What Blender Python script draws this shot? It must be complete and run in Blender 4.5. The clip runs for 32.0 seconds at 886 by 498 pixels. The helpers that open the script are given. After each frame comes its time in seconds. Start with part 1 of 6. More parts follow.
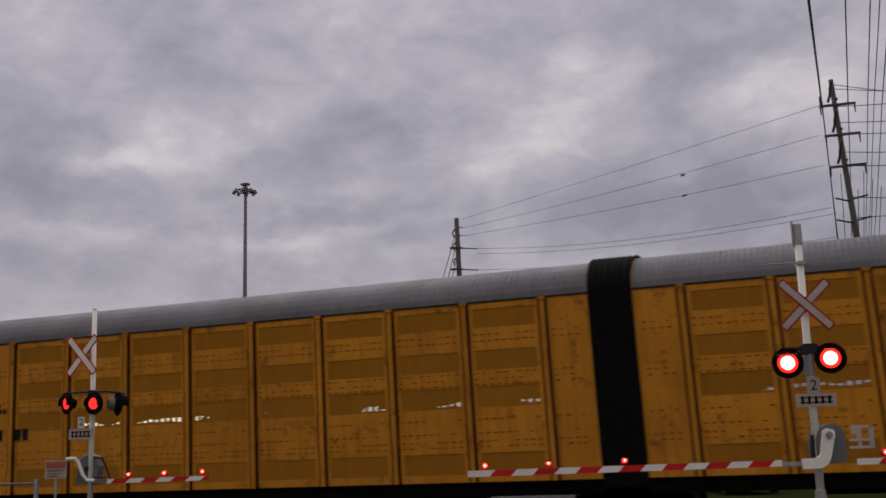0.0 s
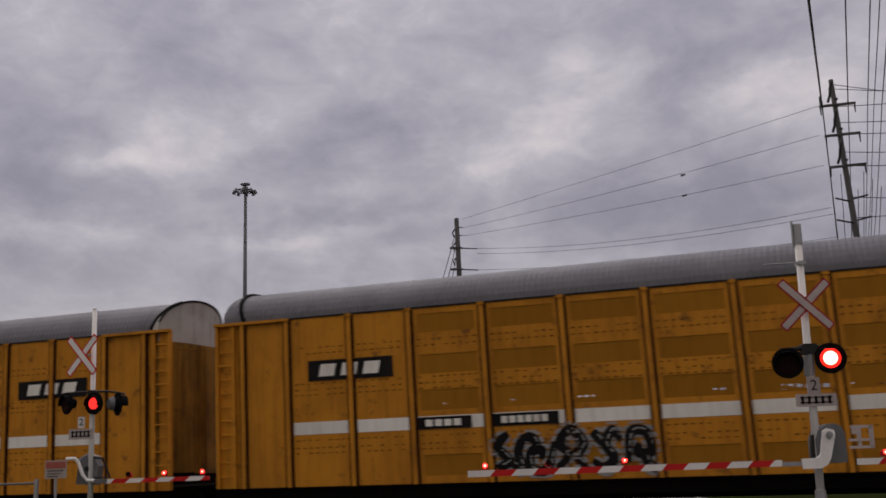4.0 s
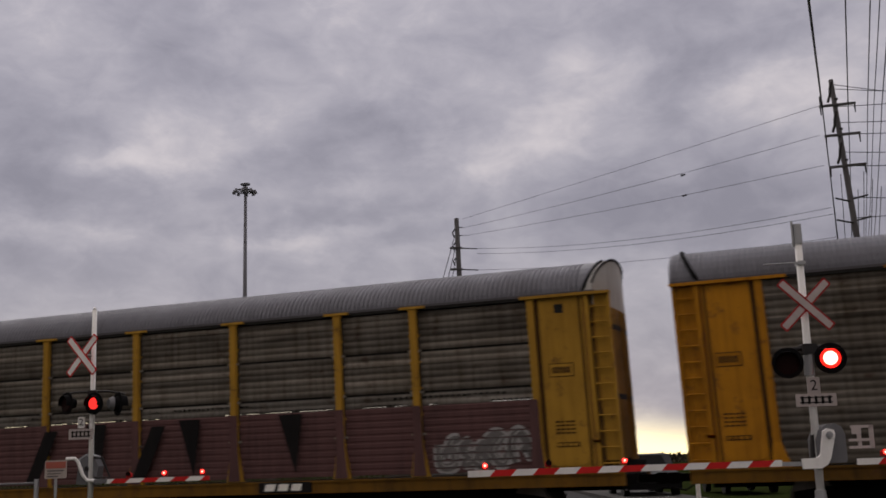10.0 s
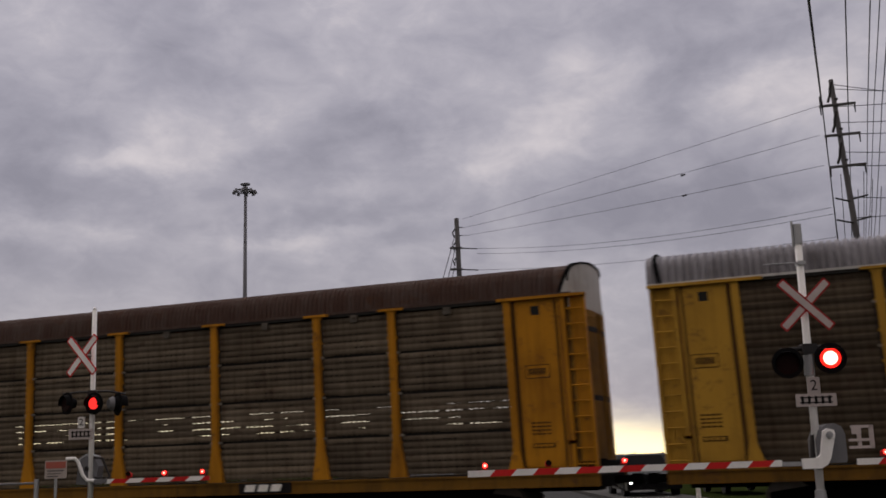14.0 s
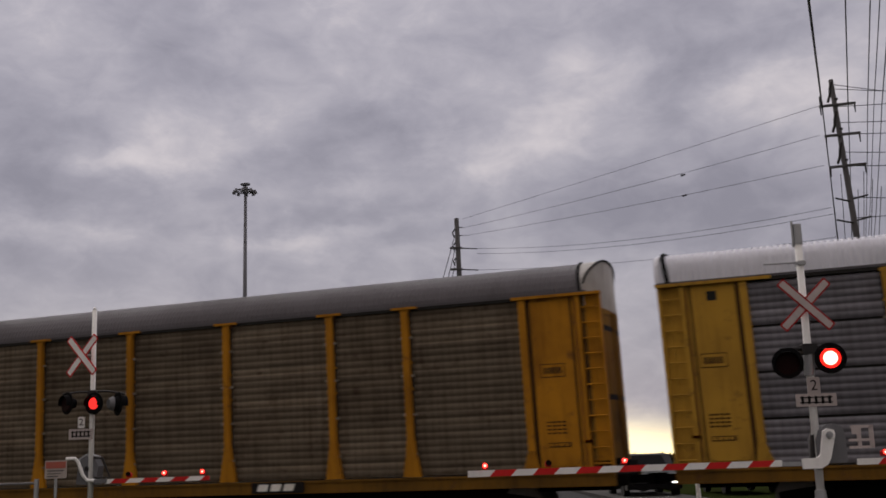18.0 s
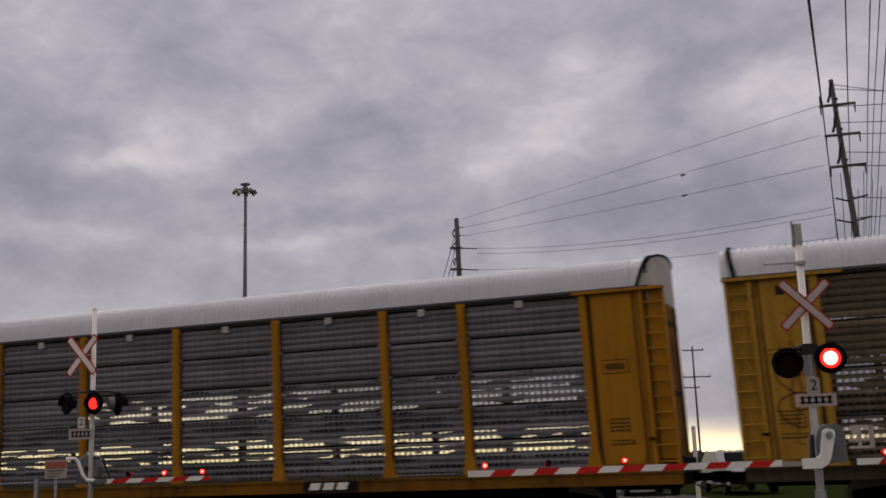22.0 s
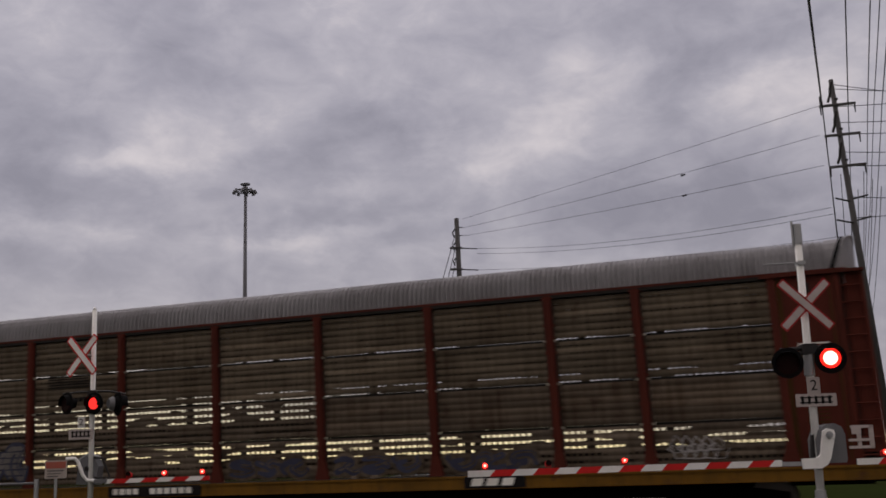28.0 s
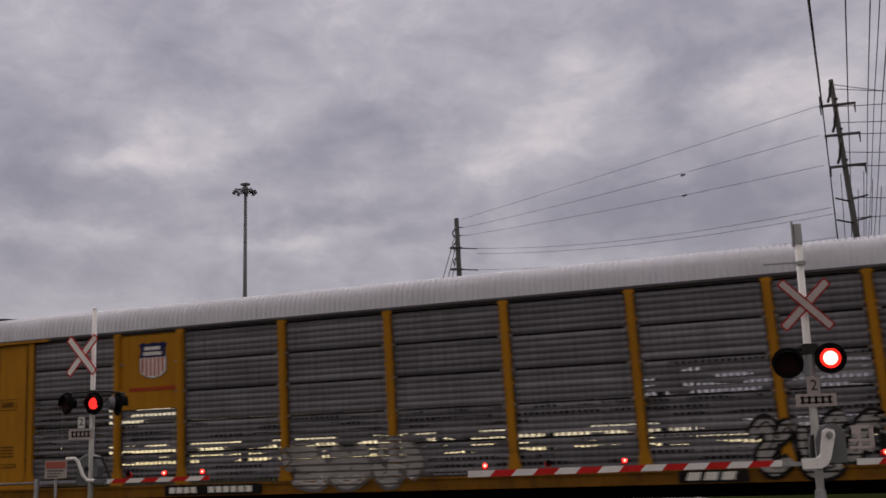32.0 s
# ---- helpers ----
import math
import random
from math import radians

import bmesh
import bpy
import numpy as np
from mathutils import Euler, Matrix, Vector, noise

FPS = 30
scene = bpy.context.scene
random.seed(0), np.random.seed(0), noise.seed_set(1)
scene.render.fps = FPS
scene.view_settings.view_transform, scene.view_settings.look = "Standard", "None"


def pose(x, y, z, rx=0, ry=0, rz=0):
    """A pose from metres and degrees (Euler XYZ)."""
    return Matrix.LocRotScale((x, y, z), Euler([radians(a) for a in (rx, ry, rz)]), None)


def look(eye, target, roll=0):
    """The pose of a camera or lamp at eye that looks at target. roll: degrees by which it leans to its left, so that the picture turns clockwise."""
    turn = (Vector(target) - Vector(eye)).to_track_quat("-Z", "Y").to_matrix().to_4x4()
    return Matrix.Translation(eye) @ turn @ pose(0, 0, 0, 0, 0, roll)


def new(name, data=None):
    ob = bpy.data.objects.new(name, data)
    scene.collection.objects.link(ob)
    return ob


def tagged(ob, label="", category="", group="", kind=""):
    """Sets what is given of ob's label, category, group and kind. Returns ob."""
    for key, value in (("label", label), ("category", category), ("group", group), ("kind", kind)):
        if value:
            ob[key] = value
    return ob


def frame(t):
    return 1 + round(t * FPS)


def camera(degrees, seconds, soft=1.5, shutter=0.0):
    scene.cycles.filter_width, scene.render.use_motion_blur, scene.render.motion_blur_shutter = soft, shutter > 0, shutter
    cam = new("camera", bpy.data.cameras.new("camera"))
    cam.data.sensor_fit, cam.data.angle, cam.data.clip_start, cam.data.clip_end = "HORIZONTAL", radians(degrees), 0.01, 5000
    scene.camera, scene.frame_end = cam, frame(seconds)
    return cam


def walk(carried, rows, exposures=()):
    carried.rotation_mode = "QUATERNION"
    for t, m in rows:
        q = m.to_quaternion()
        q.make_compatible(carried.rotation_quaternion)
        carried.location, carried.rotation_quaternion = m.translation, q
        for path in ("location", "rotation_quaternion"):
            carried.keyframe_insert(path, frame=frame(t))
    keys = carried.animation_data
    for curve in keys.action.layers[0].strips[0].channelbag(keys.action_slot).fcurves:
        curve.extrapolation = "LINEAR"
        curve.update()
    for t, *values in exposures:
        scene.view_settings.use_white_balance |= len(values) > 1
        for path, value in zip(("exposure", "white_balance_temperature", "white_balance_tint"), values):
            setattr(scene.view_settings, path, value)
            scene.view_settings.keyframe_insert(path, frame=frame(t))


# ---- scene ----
# camera on the road, a little under eye height, looking up past the passing train
cam = camera(45.5, 32.0, soft=1.7, shutter=0.8)
scene.cycles.rolling_shutter_type = "TOP"
scene.cycles.rolling_shutter_duration = 0.2
VIEW = pose(0, 0, 1.40) @ look((0, 0, 0), (-0.34106, 0.91912, 0.19720), -1.98)
walk(cam, [(0, VIEW), (32, VIEW)], [(0, 0.0), (32, 0.0)])

# ------------------------------------------------------------------ light
world = bpy.data.worlds.new("dusk_sky")
scene.world = world
world.use_nodes = True


class Nodes:
    """Short way to write node trees."""

    def __init__(self, tree):
        self.tree = tree
        tree.nodes.clear()

    def add(self, kind, **values):
        node = self.tree.nodes.new(kind)
        for key, value in values.items():
            if key == "op":
                node.operation = value
            elif key == "data":
                node.data_type = value
            elif key == "blend":
                node.blend_type = value
        return node

    def put(self, value, socket):
        if isinstance(value, bpy.types.NodeSocket):
            self.tree.links.new(value, socket)
        elif value is not None:
            socket.default_value = value

    def math(self, op, a, b=None, c=None, clamp=False):
        n = self.add("ShaderNodeMath", op=op)
        n.use_clamp = clamp
        for v, s in zip((a, b, c), n.inputs):
            self.put(v, s)
        return n.outputs[0]

    def vec(self, op, a, b=None):
        n = self.add("ShaderNodeVectorMath", op=op)
        self.put(a, n.inputs[0])
        if b is not None:
            self.put(b, n.inputs[1])
        return n.outputs[0]

    def noise(self, vector, scale, detail=4.0, rough=0.55, distortion=0.0):
        n = self.add("ShaderNodeTexNoise")
        self.put(vector, n.inputs["Vector"])
        n.inputs["Scale"].default_value = scale
        n.inputs["Detail"].default_value = detail
        n.inputs["Roughness"].default_value = rough
        n.inputs["Distortion"].default_value = distortion
        return n.outputs[0]

    def ramp(self, fac, stops):
        n = self.add("ShaderNodeValToRGB")
        self.put(fac, n.inputs[0])
        e = n.color_ramp.elements
        while len(e) < len(stops):
            e.new(0.5)
        for el, (at, col) in zip(e, stops):
            el.position = at
            el.color = (*col, 1) if len(col) == 3 else col
        return n.outputs[0]

    def mix(self, fac, a, b, blend="MIX"):
        n = self.add("ShaderNodeMix", data="RGBA", blend=blend)
        self.put(fac, n.inputs[0])
        for v, s in ((a, n.inputs[6]), (b, n.inputs[7])):
            self.put((*v, 1) if isinstance(v, tuple) and len(v) == 3 else v, s)
        return n.outputs[2]

    def split(self, vector):
        n = self.add("ShaderNodeSeparateXYZ")
        self.put(vector, n.inputs[0])
        return n.outputs

    def join(self, x, y, z):
        n = self.add("ShaderNodeCombineXYZ")
        for v, s in zip((x, y, z), n.inputs):
            self.put(v, s)
        return n.outputs[0]


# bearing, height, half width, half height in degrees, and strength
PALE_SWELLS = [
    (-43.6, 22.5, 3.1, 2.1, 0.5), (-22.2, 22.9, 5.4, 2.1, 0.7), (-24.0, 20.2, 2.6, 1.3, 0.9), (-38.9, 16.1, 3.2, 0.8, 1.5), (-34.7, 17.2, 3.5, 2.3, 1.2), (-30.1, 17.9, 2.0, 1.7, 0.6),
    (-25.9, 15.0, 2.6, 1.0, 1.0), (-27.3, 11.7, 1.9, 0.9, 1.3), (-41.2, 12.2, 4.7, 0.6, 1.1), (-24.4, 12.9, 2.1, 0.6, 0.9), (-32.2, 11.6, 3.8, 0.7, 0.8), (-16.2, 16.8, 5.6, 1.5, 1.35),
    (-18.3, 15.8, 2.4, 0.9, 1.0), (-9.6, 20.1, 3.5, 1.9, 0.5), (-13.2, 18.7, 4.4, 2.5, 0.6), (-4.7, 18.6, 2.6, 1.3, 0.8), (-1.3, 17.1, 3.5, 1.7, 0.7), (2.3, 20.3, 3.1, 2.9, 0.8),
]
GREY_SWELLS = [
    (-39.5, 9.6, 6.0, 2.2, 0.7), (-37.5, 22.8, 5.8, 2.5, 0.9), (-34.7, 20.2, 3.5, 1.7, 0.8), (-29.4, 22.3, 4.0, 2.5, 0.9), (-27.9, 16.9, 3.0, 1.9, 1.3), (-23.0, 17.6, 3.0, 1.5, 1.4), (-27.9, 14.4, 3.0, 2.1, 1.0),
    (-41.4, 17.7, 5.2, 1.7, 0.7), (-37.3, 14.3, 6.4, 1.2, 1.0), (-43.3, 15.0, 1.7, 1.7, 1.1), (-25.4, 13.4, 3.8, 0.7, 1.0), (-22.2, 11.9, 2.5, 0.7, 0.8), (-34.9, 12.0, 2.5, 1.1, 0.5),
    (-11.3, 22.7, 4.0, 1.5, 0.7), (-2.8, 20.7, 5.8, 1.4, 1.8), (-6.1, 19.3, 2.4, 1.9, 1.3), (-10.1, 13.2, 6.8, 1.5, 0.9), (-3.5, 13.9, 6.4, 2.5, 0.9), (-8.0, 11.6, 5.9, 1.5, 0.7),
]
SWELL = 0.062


def make_sky():
    n = Nodes(world.node_tree)
    co = n.add("ShaderNodeTexCoord").outputs["Generated"]
    x, y, z = n.split(co)
    up = n.math("MAXIMUM", z, 0.0)
    # a flat deck of cloud far overhead
    deck = n.join(n.math("MULTIPLY", x, 2.2), n.math("MULTIPLY", y, 2.2), n.math("MULTIPLY", z, 3.9))
    broad = n.noise(n.vec("ADD", deck, (4.9, 3.7, 1.3)), 1.7, 3.0, 0.5)
    puffs = n.noise(n.vec("ADD", deck, (7.3, 2.1, 0.4)), 3.9, 6.0, 0.52, 0.35)
    wisps = n.noise(n.vec("ADD", deck, (1.3, 8.1, 2.4)), 10.0, 6.0, 0.6, 0.5)
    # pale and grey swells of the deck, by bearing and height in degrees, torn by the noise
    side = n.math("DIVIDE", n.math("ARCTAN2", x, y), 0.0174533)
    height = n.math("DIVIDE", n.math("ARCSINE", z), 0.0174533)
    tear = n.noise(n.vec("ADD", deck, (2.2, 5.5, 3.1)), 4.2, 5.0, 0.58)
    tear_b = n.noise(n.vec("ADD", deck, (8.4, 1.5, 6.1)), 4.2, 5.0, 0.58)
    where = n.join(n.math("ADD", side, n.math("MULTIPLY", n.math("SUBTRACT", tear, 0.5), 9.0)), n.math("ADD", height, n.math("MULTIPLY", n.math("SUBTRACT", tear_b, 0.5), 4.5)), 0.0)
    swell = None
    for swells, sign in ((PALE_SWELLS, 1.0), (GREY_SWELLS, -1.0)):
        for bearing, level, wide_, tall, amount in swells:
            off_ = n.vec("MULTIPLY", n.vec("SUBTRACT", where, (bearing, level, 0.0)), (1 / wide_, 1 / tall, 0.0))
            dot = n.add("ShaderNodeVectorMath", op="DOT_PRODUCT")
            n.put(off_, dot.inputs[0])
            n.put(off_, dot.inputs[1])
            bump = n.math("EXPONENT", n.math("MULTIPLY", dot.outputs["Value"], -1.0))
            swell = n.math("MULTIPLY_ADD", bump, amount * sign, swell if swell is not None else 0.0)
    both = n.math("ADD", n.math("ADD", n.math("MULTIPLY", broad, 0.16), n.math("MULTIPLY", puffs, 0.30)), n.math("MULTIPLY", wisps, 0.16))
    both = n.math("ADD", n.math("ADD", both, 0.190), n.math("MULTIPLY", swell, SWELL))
    cloud = n.ramp(both, [(0.37, (0.262, 0.252, 0.306)), (0.46, (0.345, 0.330, 0.388)), (0.53, (0.430, 0.408, 0.462)), (0.63, (0.620, 0.572, 0.600))])
    # the deck is lighter towards the side where the sun went down
    west = n.math("ADD", n.math("MULTIPLY", x, -0.616), n.math("MULTIPLY", y, 0.788))
    lift = n.math("ADD", 0.925, n.math("MULTIPLY", west, 0.11))
    # a closed deck of cloud is brightest overhead
    high = n.math("DIVIDE", n.math("SUBTRACT", z, 0.44), 0.40, clamp=True)
    lift = n.math("MULTIPLY", lift, n.math("ADD", n.math("ADD", 0.86, n.math("MULTIPLY", up, 0.40)), n.math("MULTIPLY", high, 1.15)))
    cloud = n.vec("MULTIPLY", cloud, n.join(lift, lift, lift))
    # the rest of the deck, overhead and behind, catches more of the warm afterglow
    away = n.math("DIVIDE", n.math("SUBTRACT", 0.55, y), 0.4, clamp=True)
    cloud = n.mix(away, cloud, n.vec("MULTIPLY", cloud, (1.06, 0.99, 0.83)))
    # clear strip along the horizon after sunset, widest where the sun went down
    off = n.math("DIVIDE", n.math("ADD", side, 39.0), 13.0)
    wide = n.math("EXPONENT", n.math("MULTIPLY", n.math("MULTIPLY", off, off), -1.0))
    off = n.math("DIVIDE", n.math("ADD", side, 17.0), 11.0)
    tail = n.math("EXPONENT", n.math("MULTIPLY", n.math("MULTIPLY", off, off), -1.0))
    edge = n.math("ADD", n.math("MULTIPLY_ADD", tail, 0.020, 0.010), n.math("MULTIPLY", wide, 0.062))
    torn = n.math("ADD", 0.72, n.math("MULTIPLY", n.noise(n.join(n.math("MULTIPLY", x, 5.0), n.math("MULTIPLY", y, 5.0), n.math("MULTIPLY", z, 26.0)), 2.2, 3.0), 0.56))
    band = n.math("DIVIDE", up, n.math("MULTIPLY", edge, torn))
    glow = n.math("EXPONENT", n.math("MULTIPLY", n.math("MULTIPLY", band, band), -1.0))
    ahead = n.math("MULTIPLY", glow, n.math("GREATER_THAN", y, 0.0))
    warm = n.ramp(n.math("MULTIPLY", up, 10.0), [(0.0, (1.0, 0.79, 0.40)), (0.30, (1.0, 0.86, 0.54)), (0.70, (1.0, 0.88, 0.64)), (1.0, (0.95, 0.90, 0.84))])
    sky = n.mix(n.math("MULTIPLY", ahead, 0.92, clamp=True), cloud, n.vec("MULTIPLY", warm, (2.1, 2.1, 2.1)))
    nishita = n.add("ShaderNodeTexSky")
    nishita.sky_type = "NISHITA"
    nishita.sun_disc = False
    nishita.sun_elevation = radians(-2.0)
    nishita.sun_rotation = radians(-38.0)
    clear, deck_bg = n.add("ShaderNodeBackground"), n.add("ShaderNodeBackground")
    n.put(nishita.outputs[0], clear.inputs[0])
    clear.inputs[1].default_value = 0.05
    n.put(sky, deck_bg.inputs[0])
    deck_bg.inputs[1].default_value = 1.0
    both = n.add("ShaderNodeAddShader")
    n.put(clear.outputs[0], both.inputs[0])
    n.put(deck_bg.outputs[0], both.inputs[1])
    n.put(both.outputs[0], n.add("ShaderNodeOutputWorld").inputs[0])


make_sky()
sun = bpy.data.lights.new("sun", "SUN")
sun.energy, sun.angle, sun.color = 0.9, radians(50), (1.0, 0.93, 0.86)
sun_ob = new("sun", sun)
sun_ob.matrix_world = look((-60, 77, 60), (0, 0, 0))


# -------------------------------------------------------------- materials
def surface(name, base, dirt=None, amount=0.4, rough=0.6, metal=0.0, streaks=0.35, grain=40.0, bump=0.15, speck=None, tone=0.12, holes=0.0, thin=0.47, bands=0.0, seams=0.0, worn=0.0, grid=(0.135, 0.155, 0.0), shine=0.10):
    """Painted or bare surface: broad stains, upright streaks, fine grain and bump. holes: share of each slot row that
    is open. worn: gaps along the troughs, for lost paint and trough shade.
    """
    m = bpy.data.materials.new(name)
    m.use_nodes = True
    n = Nodes(m.node_tree)
    tc = n.add("ShaderNodeTexCoord")
    co = tc.outputs["Object"]
    info = n.add("ShaderNodeObjectInfo")
    shift = n.math("MULTIPLY", info.outputs["Random"], 37.0)
    moved = n.vec("ADD", co, n.join(shift, shift, 0.0))
    dirt = dirt or tuple(c * 0.35 for c in base)
    broad = n.noise(moved, 0.55, 5.0, 0.6, 0.4)
    fine = n.noise(moved, grain, 3.0, 0.6)
    x, y, z = n.split(moved)
    run = n.noise(n.join(n.math("MULTIPLY", x, 6.0), n.math("MULTIPLY", y, 6.0), n.math("MULTIPLY", z, 0.45)), 1.0, 5.0, 0.65)
    stain = n.ramp(broad, [(0.42, (0, 0, 0)), (0.72, (1, 1, 1))])
    flow = n.ramp(run, [(0.46, (0, 0, 0)), (0.74, (1, 1, 1))])
    dirty = n.math("ADD", n.math("MULTIPLY", stain, amount), n.math("MULTIPLY", flow, streaks), clamp=True)
    col = n.mix(dirty, base, dirt)
    lightness = n.math("ADD", 1.0 - tone, n.math("MULTIPLY", n.math("ADD", fine, info.outputs["Random"]), tone))
    col = n.vec("MULTIPLY", col, n.join(lightness, lightness, lightness))
    if bands:
        # sheet rows that have weathered lighter or darker than their neighbours
        px, py, pz = n.split(co)
        pick = n.add("ShaderNodeTexWhiteNoise")
        n.put(n.join(n.math("FLOOR", n.math("DIVIDE", pz, 0.155)), n.math("MULTIPLY", info.outputs["Random"], 91.0), 0.0), pick.inputs["Vector"])
        lit = n.math("POWER", pick.outputs["Value"], 3.0)
        patchy = n.noise(n.join(n.math("MULTIPLY", x, 0.7), y, n.math("MULTIPLY", z, 5.0)), 1.0, 3.0)
        row_tone = n.math("ADD", 1.0 - 0.45 * bands, n.math("ADD", n.math("MULTIPLY", lit, bands * 1.1), n.math("MULTIPLY", n.math("SUBTRACT", patchy, 0.5), bands * 1.6)))
        if seams:
            line = n.math("LESS_THAN", n.math("FRACT", n.math("DIVIDE", px, 0.17)), 0.13)
            row_tone = n.math("MULTIPLY", row_tone, n.math("SUBTRACT", 1.0, n.math("MULTIPLY", line, seams)))
        col = n.vec("MULTIPLY", col, n.join(row_tone, row_tone, row_tone))
    if speck:
        spots = n.ramp(n.noise(moved, 2.6, 9.0, 0.72), [(0.565, (0, 0, 0)), (0.68, (1, 1, 1))])
        col = n.mix(n.math("MULTIPLY", spots, 0.75), col, speck)
    b = n.add("ShaderNodeBsdfPrincipled")
    n.put(col, b.inputs["Base Color"])
    n.put(n.math("ADD", rough - 0.1, n.math("MULTIPLY", broad, 0.25)), b.inputs["Roughness"])
    b.inputs["Metallic"].default_value = metal
    b.inputs["Specular IOR Level"].default_value = shine
    bp = n.add("ShaderNodeBump")
    bp.inputs["Strength"].default_value = bump
    bp.inputs["Distance"].default_value = 0.01
    n.put(fine, bp.inputs["Height"])
    n.put(bp.outputs[0], b.inputs["Normal"])
    out = b.outputs[0]
    if holes:
        ox, oy, oz = n.split(co)
        across = n.math("LESS_THAN", n.math("FRACT", n.math("DIVIDE", ox, grid[0])), 0.62)
        row = n.math("LESS_THAN", n.math("FRACT", n.math("DIVIDE", n.math("SUBTRACT", oz, grid[2]), grid[1])), holes)
        patch = n.math("GREATER_THAN", n.noise(n.join(n.math("MULTIPLY", ox, 0.9), shift, n.math("MULTIPLY", oz, 5.0)), 1.0, 2.0), thin)
        open_ = n.math("MULTIPLY", n.math("MULTIPLY", across, row), patch)
        t = n.add("ShaderNodeBsdfTransparent")
        mx = n.add("ShaderNodeMixShader")
        n.put(open_, mx.inputs[0])
        n.put(out, mx.inputs[1])
        n.put(t.outputs[0], mx.inputs[2])
        out = mx.outputs[0]
    if worn:
        # paint gone from the troughs of the corrugated sheet, which also draws their shade
        wx, wy, wz = n.split(co)
        trough = n.math("LESS_THAN", n.math("FRACT", n.math("DIVIDE", wz, 0.155)), n.math("MULTIPLY", n.noise(n.join(n.math("MULTIPLY", wx, 1.1), shift, n.math("MULTIPLY", wz, 3.0)), 1.0, 3.0), 2.0 * worn))
        t = n.add("ShaderNodeBsdfTransparent")
        mx = n.add("ShaderNodeMixShader")
        n.put(n.math("MULTIPLY", trough, 0.85), mx.inputs[0])
        n.put(out, mx.inputs[1])
        n.put(t.outputs[0], mx.inputs[2])
        out = mx.outputs[0]
    n.put(out, n.add("ShaderNodeOutputMaterial").inputs[0])
    return m


def mesh_screen(name, colour, share):
    """Fine wire mesh, too small to see singly: the open share lets light through."""
    m = bpy.data.materials.new(name)
    m.use_nodes = True
    n = Nodes(m.node_tree)
    d, t, mx = n.add("ShaderNodeBsdfDiffuse"), n.add("ShaderNodeBsdfTransparent"), n.add("ShaderNodeMixShader")
    d.inputs[0].default_value = (*colour, 1)
    uneven = n.noise(n.add("ShaderNodeTexCoord").outputs["Object"], 1.3, 3.0)
    n.put(n.math("ADD", share - 0.2, n.math("MULTIPLY", uneven, 0.4)), mx.inputs[0])
    n.put(d.outputs[0], mx.inputs[1])
    n.put(t.outputs[0], mx.inputs[2])
    n.put(mx.outputs[0], n.add("ShaderNodeOutputMaterial").inputs[0])
    return m


def glow(name, colour, strength):
    m = bpy.data.materials.new(name)
    m.use_nodes = True
    n = Nodes(m.node_tree)
    e = n.add("ShaderNodeEmission")
    e.inputs[0].default_value = (*colour, 1)
    e.inputs[1].default_value = strength
    n.put(e.outputs[0], n.add("ShaderNodeOutputMaterial").inputs[0])
    return m


RUST = (0.085, 0.040, 0.022)
yellow = surface("weathered_yellow_paint", (0.477, 0.206, 0.013), (0.110, 0.042, 0.009), 0.45, 0.55, streaks=0.4, speck=RUST)
yellow_dirty = surface("grimy_yellow_sill", (0.180, 0.088, 0.013), (0.055, 0.032, 0.011), 0.6, 0.7, streaks=0.5, speck=RUST)
yellow_sill = surface("soiled_orange_yellow_sill", (0.235, 0.105, 0.011), (0.060, 0.030, 0.010), 0.6, 0.65, streaks=0.5, speck=RUST)
yellow_shell = surface("car_carrier_yellow_paint", (0.610, 0.255, 0.024), (0.220, 0.078, 0.013), 0.40, 0.55, streaks=0.4, speck=RUST)
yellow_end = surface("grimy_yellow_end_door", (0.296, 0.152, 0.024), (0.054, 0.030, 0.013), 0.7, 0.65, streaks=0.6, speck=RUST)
yellow_pale = surface("faded_yellow_paint", (0.450, 0.250, 0.034), (0.150, 0.075, 0.016), 0.35, 0.6, streaks=0.35, speck=RUST)
yellow_deep = surface("orange_yellow_paint", (0.426, 0.191, 0.013), (0.142, 0.062, 0.010), 0.30, 0.5, streaks=0.3)
screen = surface("perforated_yellow_screen", (0.365, 0.158, 0.014), (0.165, 0.074, 0.010), 0.3, 0.7, streaks=0.25)
screen_dots = surface("perforated_yellow_screen_dotted", (0.365, 0.158, 0.014), (0.165, 0.074, 0.010), 0.3, 0.7, streaks=0.25, holes=0.21, thin=0.575, grid=(0.17, 0.47, 2.60))
oxide = surface("oxide_red_paint", (0.098, 0.021, 0.014), (0.026, 0.010, 0.008), 0.4, 0.6, streaks=0.35)
steel_warm = surface("galvanised_steel_warm", (0.160, 0.142, 0.122), (0.062, 0.048, 0.033), 0.5, 0.55, 0.25, streaks=0.6, tone=0.2, bands=0.75, seams=0.25, speck=(0.045, 0.026, 0.017))
steel_cool = surface("galvanised_steel_cool", (0.182, 0.175, 0.196), (0.110, 0.104, 0.112), 0.4, 0.5, 0.3, streaks=0.6, tone=0.18, bands=0.4, seams=0.3)
steel_mid = surface("weathered_brown_grey_steel", (0.148, 0.118, 0.086), (0.062, 0.043, 0.028), 0.45, 0.6, 0.2, streaks=0.6, tone=0.2, bands=0.4, seams=0.25, speck=(0.045, 0.026, 0.017))
steel_brown = surface("rust_stained_steel", (0.125, 0.098, 0.074), (0.047, 0.026, 0.014), 0.5, 0.65, 0.15, streaks=0.6, tone=0.2, bands=0.5, seams=0.2, speck=(0.045, 0.026, 0.017))
